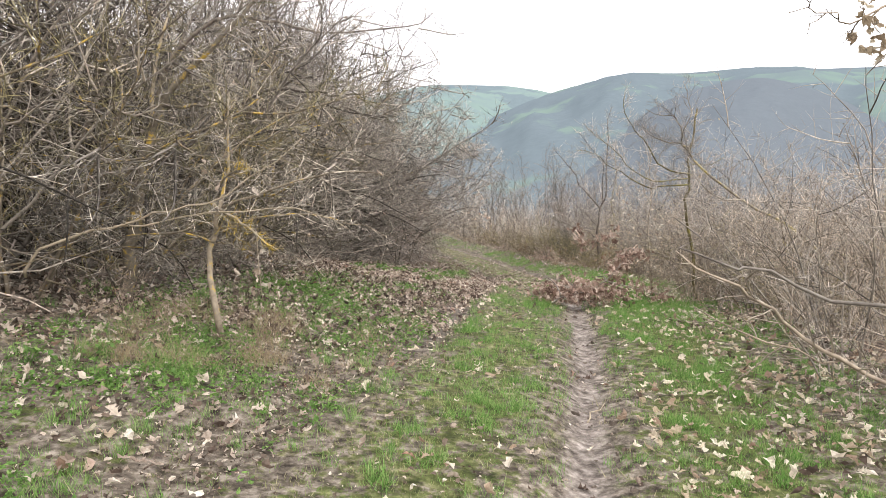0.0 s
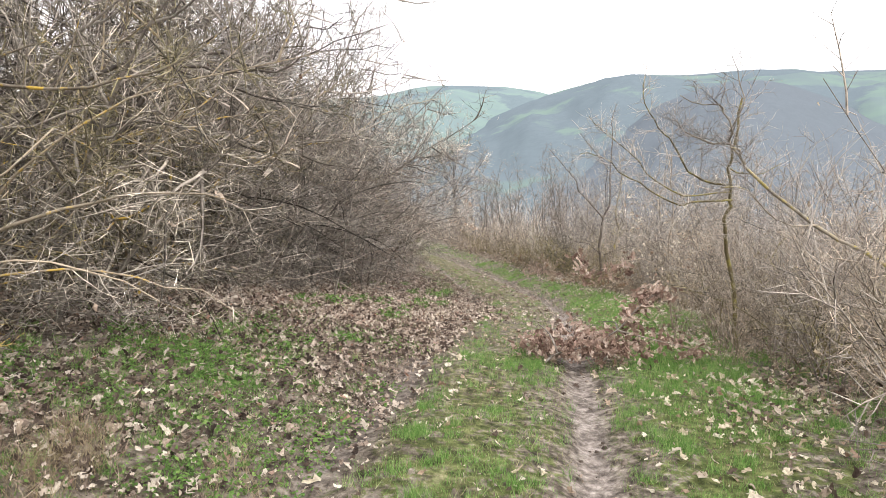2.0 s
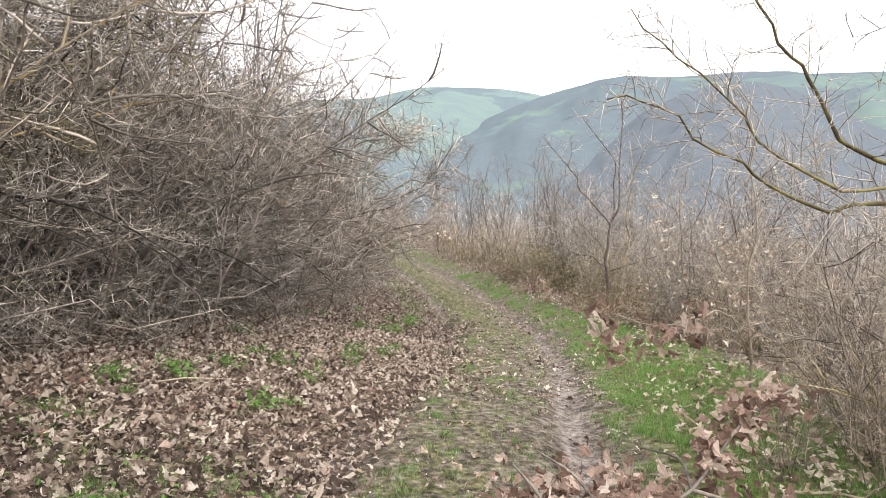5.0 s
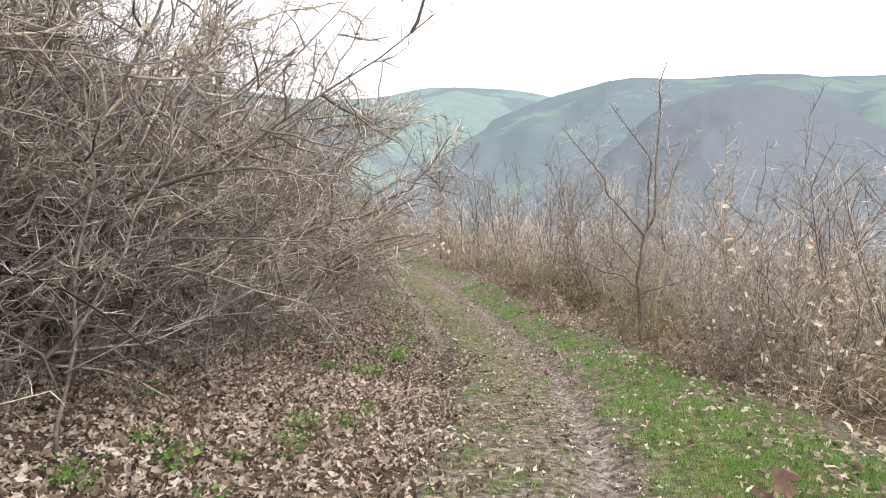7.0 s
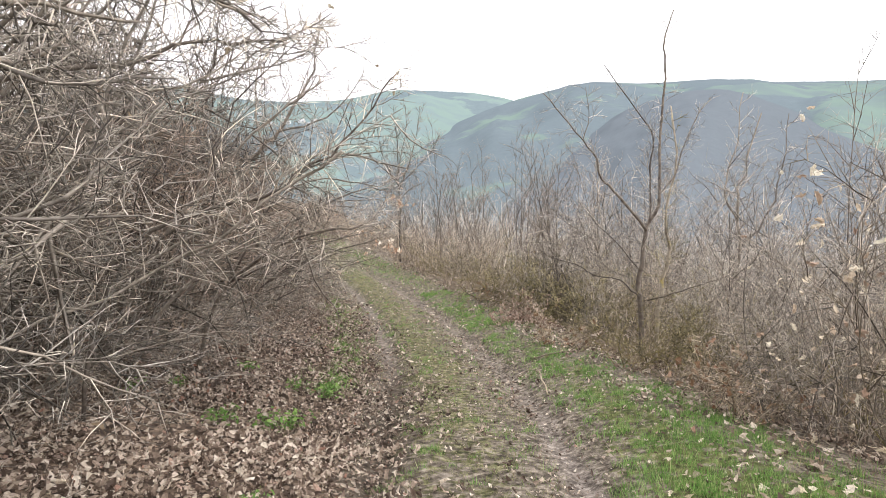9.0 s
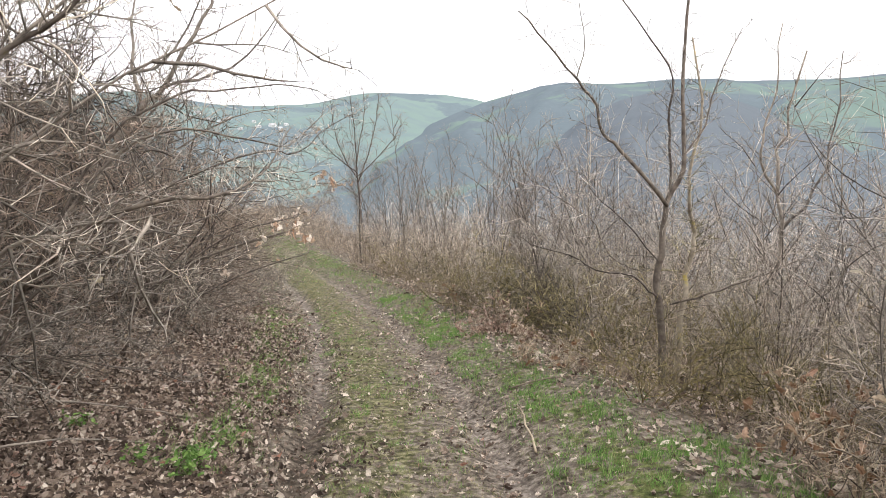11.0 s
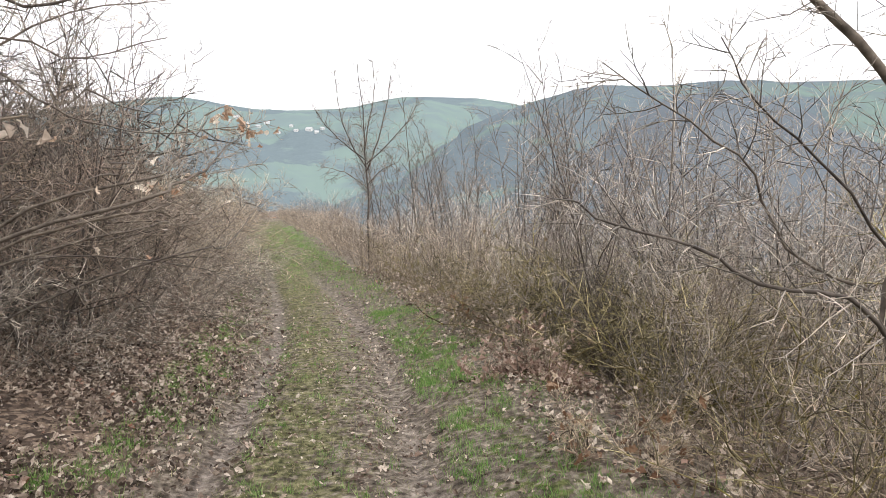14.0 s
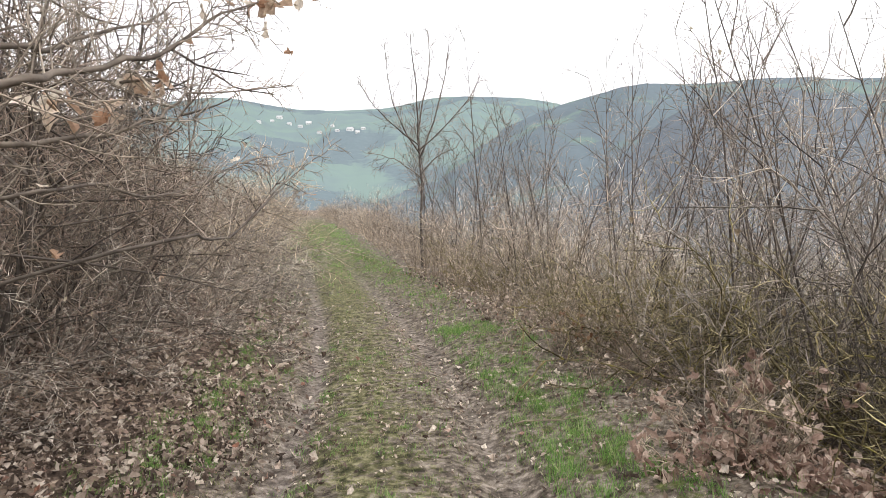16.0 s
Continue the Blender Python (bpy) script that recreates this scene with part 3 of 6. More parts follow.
thicket_low = [shrub("spreading_shrub", 30 + i, "bare shrub with long low branches spreading sideways", "shrub", GREY, 6, 2.3, 0.9, (0.75, 0), 0.07, 0.012,
                     branches=8, branch_len=1.1, angle=(25, 60), rise=-0.01, shoots=9, shoot_len=0.36, fine=3, splay=(40, 85), leaves=8, leaf=LEAF_TAN, group="spreading shrubs", low=0.15) for i in range(3)]
lichened = [shrub("lichened_shrub", 40 + i, "bare shrub with yellow-green lichen on its limbs", "shrub", (BARK_YELLOW, TWIG_OLIVE), 5, 3.7, 0.45, (0.25, 0), 0.03, 0.022,
                  branches=12, branch_len=1.4, rise=0.01, shoots=11, shoot_len=0.4, fine=3, splay=(40, 85), leaves=6, leaf=LEAF_TAN, group="lichened shrubs", low=0.1) for i in range(2)]
# Trees behind the hedge, coloured darker for the shade within the wood.
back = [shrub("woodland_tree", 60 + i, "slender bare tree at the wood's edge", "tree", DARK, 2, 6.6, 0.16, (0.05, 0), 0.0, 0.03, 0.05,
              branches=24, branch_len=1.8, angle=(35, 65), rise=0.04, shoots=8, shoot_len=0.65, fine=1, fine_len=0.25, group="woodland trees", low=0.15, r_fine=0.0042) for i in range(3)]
scrub = [shrub("slope_shrub", 80 + i, "thin grey-brown bare shrub on the slope", "shrub", BROWN, 10, 2.4, 0.24, (-0.03, 0), 0.0, 0.009, 0.07,
               branches=6, branch_len=0.8, angle=(25, 65), rise=0.03, shoots=6, shoot_len=0.34, fine=1, fine_len=0.13, leaves=5, leaf=LEAF_TAN, group="slope shrubs", low=0.1, r_fine=0.0027, crook=0.1, bend=0.1) for i in range(3)]
scrub += [shrub("slope_shrub", 90 + i, "pale grey bare shrub with fine tangled twigs", "shrub", (BARK_GREY, TWIG_PALE), 6, 2.7, 0.3, (-0.05, 0), 0.0, 0.010, 0.09,
                branches=9, branch_len=0.95, angle=(30, 75), rise=0.02, shoots=7, shoot_len=0.38, fine=1, fine_len=0.14, leaves=8, leaf=LEAF_TAN, group="slope shrubs", low=0.1, r_fine=0.0027, crook=0.1, bend=0.1) for i in range(2)]
sapling = [shrub("sapling", 100 + i, "upright bare sapling with rising twigs", "tree", (BARK_DARK, TWIG_DARK), 2, 4.2, 0.12, (0, 0), 0.0, 0.016, 0.03,
                 branches=11, branch_len=1.3, angle=(22, 50), rise=0.045, shoots=8, shoot_len=0.45, fine=2, leaves=5, leaf=LEAF_TAN, group="saplings", split=True, low=0.22, r_fine=0.003, crook=0.06, bend=0.07) for i in range(4)]
under = [shrub("undergrowth_bush", 120 + i, "low tangle of brown twigs with withered leaves", "shrub", (BARK_BROWN, TWIG_RUST), 6, 0.9, 0.75, (-0.05, 0), 0.03, 0.005, 0.12,
               branches=4, branch_len=0.4, rise=0.0, shoots=5, shoot_len=0.2, fine=0, leaves=16, leaf=LEAF_PALE, leaf_size=(0.04, 0.08), group="undergrowth", r_fine=0.0028) for i in range(3)]
olive = [shrub("olive_shrub", 140 + i, "dense low olive-brown bare shrub", "shrub", (BARK_OLIVE, TWIG_OLIVE), 10, 1.8, 0.5, (-0.15, 0), 0.04, 0.010, 0.11,
               branches=9, branch_len=0.8, angle=(35, 80), rise=0.0, shoots=6, shoot_len=0.32, fine=1, fine_len=0.13, leaves=8, leaf=LEAF_TAN, group="olive shrubs", foot=0.3, r_fine=0.0028) for i in range(2)]
grey = [shrub("tall_grey_shrub", 160 + i, "tall pale grey shrub with a haze of fine twigs", "shrub", (BARK_GREY, TWIG_PALE), 6, 3.5, 0.28, (-0.05, 0), 0.0, 0.012, 0.08,
              branches=11, branch_len=1.2, angle=(30, 70), rise=0.02, shoots=7, shoot_len=0.45, fine=1, leaves=5, leaf=LEAF_TAN, group="tall grey shrubs", low=0.15, r_fine=0.0027, crook=0.1, bend=0.1) for i in range(2)]
# Filler shrubs coloured almost black, as the hedge's shaded depth.
shade_shrubs = [shrub("dark_shrub", 170 + i, "dense shrub with the thicket's inner shade in its colour", "shrub", SHADE, 6, 3.6, 0.35, (0.05, 0), 0.0, 0.018, 0.1,
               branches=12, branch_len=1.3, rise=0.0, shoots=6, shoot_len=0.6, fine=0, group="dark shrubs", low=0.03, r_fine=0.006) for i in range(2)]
thicket_far = [shrub("hedge_shrub", 180 + i, "bare grey-brown hedge shrub further along the track", "shrub", (BARK_GREY, TWIG_BROWN), 5, 3.5, 0.4, (0.2, 0), 0.02, 0.018, 0.09,
                     branches=10, branch_len=1.2, rise=0.02, shoots=7, shoot_len=0.5, fine=1, fine_len=0.22, group="hedge shrubs", low=0.05, r_fine=0.006) for i in range(2)]
scrub_far = [shrub("slope_shrub", 185 + i, "thin bare shrub along the far track", "shrub", BROWN, 7, 2.3, 0.34, (-0.03, 0), 0.0, 0.013, 0.09,
                   branches=6, branch_len=0.9, angle=(25, 55), rise=0.03, shoots=5, shoot_len=0.4, fine=0, fine_len=0.2, group="slope shrubs", low=0.08, r_fine=0.006) for i in range(2)]
PROTOS = thicket_dark + thicket_far + scrub_far + grey + shade_shrubs + thicket + thicket_low + lichened + back + scrub + sapling + under + olive
LANE = np.array([(float(centre(y)) + dx, y, float(base(y)) + 1.5 + dz) for y in np.arange(0.0, 20.0, 0.3) for dx in (-0.2, 0.35, 0.8) for dz in (-0.2, 0.25)])
SHAPE = {}
for ob in PROTOS:
    pts = [np.array([v.co for v in o.data.vertices])[::3] for o in ob.children_recursive]
    SHAPE[ob.name] = np.concatenate(pts)


def clear_of_lane(proto, x, y, turn, size, room=0.55):
    """Whether a plant at this place leaves the walker's way free."""
    p = SHAPE[proto.name] * size
    c, s = math.cos(radians(turn)), math.sin(radians(turn))
    p = np.stack([p[:, 0] * c - p[:, 1] * s + x, p[:, 0] * s + p[:, 1] * c + y, p[:, 2] + float(ground_z(x, y))], -1)
    lane = LANE[np.abs(LANE[:, 1] - y) < 4]
    if not len(lane):
        return True
    p = p[(p[:, 2] > lane[:, 2].min() - 0.7) & (p[:, 2] < lane[:, 2].max() + 0.7)]
    p = p[np.abs(p[:, 0] - lane[:, 0].mean()) < 2.5]
    return not len(p) or min(((p - q) ** 2).sum(1).min() for q in lane) > room ** 2



def hedge_foot(y):
    """How far left of the track's middle the hedge begins."""
    return np.interp(y, [2, 7, 10, 13, 18, 21, 24, 28, 40, 60], [-3.3, -3.3, -3.65, -3.6, -3.4, -3.0, -2.3, -2.0, -1.5, -1.6])


def scrub_foot(y):
    """How far right of the track's middle the scrub begins."""
    return np.interp(y, [2, 5, 8, 10.4, 15, 19, 23, 26, 37, 60], [2.75, 2.7, 2.9, 2.6, 2.55, 2.45, 1.95, 1.9, 2.0, 1.8])


def scatter(kinds, edge, lo, hi, y_lo, y_hi, count, size, turn=180, gap=0.5, sink=0.05):
    """Plants from lo to hi metres behind the hedge's or the scrub's edge."""
    done = []
    away = -1 if edge is hedge_foot else 1
    for _ in range(count * 12):
        if len(done) >= count:
            break
        y = PLACE.uniform(y_lo, y_hi)
        x, y = at_u(float(edge(y)) + away * PLACE.uniform(lo, hi), y)
        if (4.1 < x < 6.3 and 11.3 < y < 15.2) or (2.9 < x < 4.5 and 20.6 < y < 22.4):
            continue
        if any((x - a) ** 2 + (y - b) ** 2 < gap ** 2 for a, b in done):
            continue
        proto, way, big = kinds[PLACE.integers(len(kinds))], PLACE.uniform(-turn, turn), PLACE.uniform(*size)
        if clear_of_lane(proto, x, y, way, big):
            done.append((x, y))
            put(proto, x, y, way, big, sink)


# bank of shrubs on the uphill side
H, S = hedge_foot, scrub_foot
scatter(lichened, H, 0.3, 1.2, 3.8, 9.5, 6, (0.85, 1.1), 40, 0.9)
scatter(thicket, H, 0.2, 1.4, 2.5, 10, 9, (0.8, 1.05), 45, 0.8)
scatter(thicket_low, H, 0.5, 1.2, 5.5, 10, 5, (0.7, 1.0), 50, 0.8)
scatter(thicket, H, 0.1, 1.6, 10, 15.5, 17, (0.9, 1.15), 50, 0.6)
scatter(thicket_dark, H, 0.1, 1.5, 15.5, 25, 19, (0.8, 1.05), 50, 0.7)
scatter(thicket_low, H, 0.3, 1.1, 11, 17, 8, (0.8, 1.05), 50, 0.7)
scatter(thicket_low, H, 0.3, 0.9, 17, 25, 8, (0.7, 0.95), 50, 0.7)
scatter(under, H, -0.6, 0.1, 14, 32, 22, (0.5, 0.8), 180, 0.5)
scatter(thicket_far, H, 0.0, 1.4, 24, 40, 22, (0.6, 0.85), 60, 0.7)
scatter(thicket_far, H, 0.0, 1.6, 40, 75, 24, (0.5, 0.75), 60, 0.9)
scatter(thicket_low, H, -0.1, 0.5, 25, 40, 10, (0.6, 0.9), 50, 0.8)
# the hedge's shaded inside, drawn with blackened shrubs
scatter(shade_shrubs, H, 0.9, 3.2, 2, 13, 30, (0.9, 1.2), 180, 0.6)
scatter(shade_shrubs, H, 0.9, 3.2, 13, 30, 36, (0.85, 1.15), 180, 0.7)
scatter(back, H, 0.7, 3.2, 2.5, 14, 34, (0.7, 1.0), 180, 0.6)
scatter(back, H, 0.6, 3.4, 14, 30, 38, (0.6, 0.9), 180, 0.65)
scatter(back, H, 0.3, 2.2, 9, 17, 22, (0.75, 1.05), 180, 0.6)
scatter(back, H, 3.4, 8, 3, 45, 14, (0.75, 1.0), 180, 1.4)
# scrub on the downhill side
scatter(scrub, S, 0.0, 1.0, 3.6, 8.5, 16, (0.65, 0.95), 180, 0.42)
scatter(scrub, S, 0.9, 3.0, 4, 10, 14, (0.75, 1.05), 180, 0.5)
scatter(grey, S, 0.5, 1.6, 9, 16, 12, (0.6, 0.85), 180, 0.6)
scatter(grey, S, 1.4, 5.5, 10, 25, 44, (0.85, 1.2), 180, 0.55)
scatter(scrub, S, -0.35, 0.6, 8.6, 10.4, 5, (0.55, 0.8), 180, 0.4)
scatter(scrub, S, 0.1, 1.2, 9, 16, 14, (0.6, 0.9), 180, 0.45)
scatter(scrub, S, 0.3, 1.8, 16, 28, 17, (0.55, 0.85), 180, 0.5)
scatter(scrub, S, 1.6, 6, 10, 36, 34, (0.75, 1.05), 180, 0.6)
scatter(under, S, -0.1, 0.6, 8, 17, 18, (0.5, 0.85), 180, 0.4)
scatter(under, S, -0.1, 0.9, 17, 27, 30, (0.6, 0.95), 180, 0.35)
scatter(under, S, -0.1, 0.6, 24, 44, 18, (0.6, 1.0), 180, 0.5)
scatter(olive, S, 0.6, 2.0, 15, 34, 18, (0.65, 0.95), 180, 0.8)
scatter(olive, S, 0.9, 2.8, 20.5, 25.5, 12, (0.9, 1.15), 180, 0.6)
# shaded hollow under the olive shrubs, made of small blackened ones
scatter(shade_shrubs, S, 0.8, 2.2, 21.5, 25, 8, (0.3, 0.42), 180, 0.5)
scatter(scrub_far, S, 0.0, 2.4, 27, 60, 44, (0.65, 0.95), 180, 0.7)
scatter(scrub_far, S, -0.2, 1.0, 60, 110, 24, (0.6, 0.9), 180, 1.0)
scatter(scrub_far, H, 0.0, 1.5, 60, 110, 20, (0.6, 0.9), 180, 1.0)
scatter(sapling, S, 0.8, 4.5, 22.5, 30, 24, (0.75, 1.05), 180, 0.5)
scatter(sapling, S, 1.0, 4.6, 30, 40, 18, (0.95, 1.25), 180, 0.6)
scatter(sapling, S, 1.2, 5, 13, 22, 8, (0.75, 1.0), 180, 0.9)
scatter(sapling, S, 2.5, 8, 8, 30, 10, (0.8, 1.1), 180, 1.0)
for i, (x, y, size) in enumerate(((3.25, 8.25, 0.42), (3.6, 8.05, 0.55), (3.55, 9.0, 0.6), (4.0, 8.5, 0.62), (3.95, 7.7, 0.55), (3.15, 9.35, 0.4), (3.8, 9.6, 0.65), (3.75, 7.2, 0.5))):
    put(scrub[i % 5], x, y, i * 67, size, 0.03)
for i, (x, y, size) in enumerate(((-1.75, 4.7, 0.6), (-1.35, 4.75, 0.55), (-2.15, 4.6, 0.6), (-1.1, 5.0, 0.5), (-2.5, 4.9, 0.7))):
    put(under[i % 3], x, y, i * 83, size, 0.03)
for x, y, size in ((4.0, 8.0, 0.8), (4.4, 7.2, 0.75), (4.2, 9.0, 0.7), (4.2, 17.9, 0.6), (4.75, 18.1, 0.7)):
    put(olive[0], x, y, 40 * x, size, 0.03)
scatter(thicket, H, -0.1, 0.9, 13.4, 17.0, 4, (1.0, 1.15), 45, 0.7)
for ob in PROTOS:
    for o in (*ob.children_recursive, ob):
        bpy.data.objects.remove(o)


# ---------------------------------------------------------------- woods further down the slope
def far_woods(name, seed, u_lo, u_hi, y_lo, y_hi, count, label, mat, tall):
    rng = np.random.default_rng(seed)
    s = Soup()
    y = rng.uniform(y_lo, y_hi, count)
    x = centre(y) + u_lo + (u_hi - u_lo) * rng.uniform(0, 1, count) ** 1.3
    foot = np.repeat(np.stack([x, y, ground_z(x, y) - 0.1], -1), 4, 0)
    n = len(foot)
    foot[:, :2] += rng.normal(0, 0.3, (n, 2))
    d = np.concatenate([rng.normal(0, 0.22, (n, 2)), np.ones((n, 1))], 1)
    q = lines(rng, foot, d, np.repeat(rng.uniform(*tall, count), 4) * rng.uniform(0.55, 1, n), 4, 0.07, 0.02)
    s.twigs(q, rng.uniform(0.012, 0.026, n))
    b = laterals(rng, q, 8, tall[1] * 0.32, 0.15, 0.97, (25, 55), 2, 0.13, 0.05, (0, 0, 0), 0.1)
    s.twigs(b, np.full(len(b), 0.009))
    c = laterals(rng, b, 4, tall[1] * 0.13, 0.15, 0.97, (25, 60), 1, 0.1, 0.05, (0, 0, 0), 0.2)
    s.twigs(c, np.full(len(c), 0.006))
    return tagged(new(name, s.mesh(name, mat)), label, "woods", kind="stuff")


far_woods("slope_woods", 5, 8, 34, 4, 60, 270, "bare grey woods falling away down the slope", TWIG_GREY, (3.2, 5.2))
far_woods("valley_woods", 6, 4, 45, 56, 125, 190, "distant bare woods beyond the bend", TWIG_GREY, (3.0, 5.0))
far_woods("bend_woods", 9, -2.4, -34, 52, 130, 150, "bare woods where the track bends away", TWIG_BROWN, (3.0, 5.0))
# Bank woods take the dark twig colour too, for the shade behind the hedge.
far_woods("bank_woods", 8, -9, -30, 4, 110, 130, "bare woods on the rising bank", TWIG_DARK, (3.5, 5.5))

# ---------------------------------------------------------------- ground cover
COVER = np.random.default_rng(11)


def strew(count, u_lo, u_hi, y_lo, y_hi, chance):
    """Random spots beside and on the track, kept by a chance that depends on the place."""
    y = COVER.uniform(y_lo, y_hi, count)
    u = COVER.uniform(u_lo, u_hi, count)
    x = u + centre(y)
    keep = COVER.uniform(0, 1, count) < chance(x, y, u)
    return x[keep], y[keep], u[keep]


def leaf_layer(name, label, count, area, chance, size, mat, lift=0.012, tilt=0.35, plain=False):
    x, y, u = strew(count, *area, chance)
    k = len(x)
    pos = np.stack([x, y, surface_z(x, y) + COVER.uniform(0.004, lift * 2, k)], -1)
    nor = np.stack([COVER.normal(0, tilt, k), COVER.normal(0, tilt, k), np.ones(k)], -1)
    s = leaf_soup(COVER, pos, nor, size[0] + (size[1] - size[0]) * COVER.uniform(0, 1, k) ** 1.5, 1.15, plain)
    return tagged(new(name, s.mesh(name, mat, False)), label, "leaves", kind="stuff")


def thick_litter(x, y, u):
    patch = np.clip(0.75 + 1.1 * hash2(x, y, 0.8, 21), 0.1, 1)
    ragged = (0.3 * hash2(x, y, 1.7, 22) + 0.2 * hash2(x, y, 5.0, 23)) * np.interp(y, [10, 15], [1, 2])
    return np.interp(u + ragged + np.interp(y, [7, 10, 12, 17, 20], [0.4, 0.32, -0.1, -0.15, 0.1]), [-4.6, -3.8, -2.4, -1.1, -0.6, -0.1], [0.5, 0.85, 1, 0.85, 0.45, 0.0]) * np.interp(y, [2, 5, 7.5, 10], [0.26, 0.26, 0.5, 1]) * patch * (1 - np.interp(y, [15, 18], [0, 0.85]) * rut_depth(u, y)[0])


def thin_litter(x, y, u):
    patch = np.clip(0.45 + 1.2 * hash2(x, y, 1.1, 31), 0.05, 1)
    return patch * (np.interp(u, [-3.5, -1.5, 0, 1.2, 1.9, 2.6], [0.8, 0.6, 0.42, 0.3, 0.9, 1]) + 0.9 * bell(u, 0.75, 0.35) * (y > 16))


leaf_layer("leaf_litter", "thick carpet of dry brown oak leaves on the bank", 34000, (-4.6, 0.1, 9, 15.5), thick_litter, (0.03, 0.085), LEAF_LITTER, 0.035, 0.8, True)
leaf_layer("leaf_litter", "dark brown oak leaves over dark soil under the hedge", 26000, (-4.6, -0.4, 5, 9.4), thick_litter, (0.025, 0.08), LEAF_DARK, 0.03, 0.8)
leaf_layer("rut_leaves", "pale oak leaves gathered in the leafy rut", 3600, (-1.15, -0.4, 4.5, 13), lambda x, y, u: np.clip(rut_depth(u, y)[0], 0, 1) * np.clip(0.55 + 1.2 * hash2(x, y, 1.4, 45), 0.1, 1) * np.interp(y, [5, 8], [0.4, 1]), (0.03, 0.085), LEAF_LITTER, 0.02, 0.5)
leaf_layer("leaf_litter", "dark leaf litter with a few pale leaves", 50000, (-4.6, 0.1, 15.5, 24), thick_litter, (0.022, 0.075), LEAF_DARK, 0.035, 0.9, True)
leaf_layer("leaf_litter", "crumpled oak leaves between grass and herbs", 9000, (-3.8, -0.1, 1.6, 6), thick_litter, (0.03, 0.095), LEAF_LITTER, 0.03, 0.8)
leaf_layer("leaf_litter", "dry brown leaves under the hedge further along", 15000, (-4.2, -0.4, 24, 44), thick_litter, (0.06, 0.12), LEAF_LITTER, 0.02, 0.5, True)
leaf_layer("scattered_leaves", "single pale dry leaves strewn over turf and track", 9000, (-3.5, 2.8, 1.6, 30), thin_litter, (0.035, 0.09), LEAF_LITTER, 0.02, 0.5)
leaf_layer("scattered_leaves", "bleached leaves lying on the grass", 2600, (-3.4, 2.9, 1.6, 14), thin_litter, (0.045, 0.095), LEAF_STREWN, 0.025, 0.5)
leaf_layer("leaf_crumbs", "crumbled leaf bits trodden into the track", 22000, (-1.8, 2.0, 1.6, 28), lambda x, y, u: np.clip(0.3 + 1.4 * hash2(x, y, 2.0, 81), 0.03, 1) * (1 - 0.85 * bell(u, 0.72, 0.3) * (y < 12)), (0.012, 0.035), LEAF_LITTER, 0.012, 0.6, True)
leaf_layer("scattered_leaves", "bleached leaves caught in the verge grass", 2600, (1.1, 3.6, 2.5, 12), lambda x, y, u: np.clip(0.45 + 1.4 * hash2(x, y, 1.3, 35), 0.05, 1), (0.035, 0.085), LEAF_STREWN, 0.03, 0.6)
leaf_layer("leaf_crumbs", "dark crumbled leaf bits between the grass tufts", 20000, (-3.8, -0.8, 1.6, 10), lambda x, y, u: np.clip(0.55 + 1.2 * hash2(x, y, 1.6, 84), 0.1, 1), (0.012, 0.042), LEAF_DARK, 0.012, 0.7, True)
leaf_layer("scattered_leaves", "small brown leaves and bits trodden into the worn grass", 9000, (-1.6, 2.2, 11, 25), lambda x, y, u: np.clip(0.5 + 1.3 * hash2(x, y, 1.5, 33), 0.1, 1) * (0.5 + 0.5 * bell(u, 0.8, 0.5) + 0.5 * bell(u, -1.2, 0.5)), (0.02, 0.06), LEAF_LITTER, 0.02, 0.5, True)
leaf_layer("leaf_litter", "flaky leaf bits under the hedge beside the track", 26000, (-3.4, -0.4, 8, 17), thick_litter, (0.012, 0.04), LEAF_LITTER, 0.02, 0.7, True)
leaf_layer("verge_leaves", "dry leaves caught along the foot of the scrub", 13000, (1.7, 3.6, 2, 34), lambda x, y, u: np.clip(0.55 + hash2(x, y, 0.9, 41) - 0.5 * bell(y, 12, 3) * (u < 3.1), 0, 1), (0.035, 0.085), LEAF_LITTER, 0.03, 0.5, True)


def clods(name, label, count, area, chance, size, mat):
    """Crumbs of trodden earth: small uneven lumps half sunk in the ground."""
    x, y, u = strew(count, *area, chance)
    k = len(x)
    z = surface_z(x, y)
    r = size[0] + (size[1] - size[0]) * COVER.uniform(0, 1, k) ** 2.5
    a = np.arange(5) * 2 * np.pi / 5
    ring = np.stack([np.cos(a), np.sin(a)], -1)[None] * r[:, None, None] * COVER.uniform(0.6, 1.2, (k, 5, 1))
    foot = np.concatenate([np.stack([x, y], -1)[:, None] + ring, np.broadcast_to((z - 0.004)[:, None, None], (k, 5, 1))], 2)
    top = np.concatenate([np.stack([x, y], -1)[:, None] + ring * COVER.uniform(0.35, 0.7, (k, 5, 1)), (z + r * COVER.uniform(0.3, 0.8, k))[:, None, None] + COVER.normal(0, 0.1, (k, 5, 1)) * r[:, None, None]], 2)
    v = np.concatenate([foot, top], 1).reshape(-1, 3)
    one = [(i, (i + 1) % 5, 5 + (i + 1) % 5, 5 + i) for i in range(5)]
    f = (np.arange(k)[:, None, None] * 10 + np.array(one)).reshape(-1, 4).tolist() + (np.arange(k)[:, None] * 10 + np.array([5, 6, 7, 8, 9])).tolist()
    me = bpy.data.meshes.new(name)
    me.from_pydata(v.tolist(), [], f)
    me.materials.append(mat)
    return tagged(new(name, me), label, "earth", kind="stuff")


EARTH = leaf_mat("crumbled earth", [(0.0, (0.10, 0.08, 0.066)), (0.5, (0.27, 0.225, 0.19)), (1.0, (0.46, 0.40, 0.345))], 0.95)
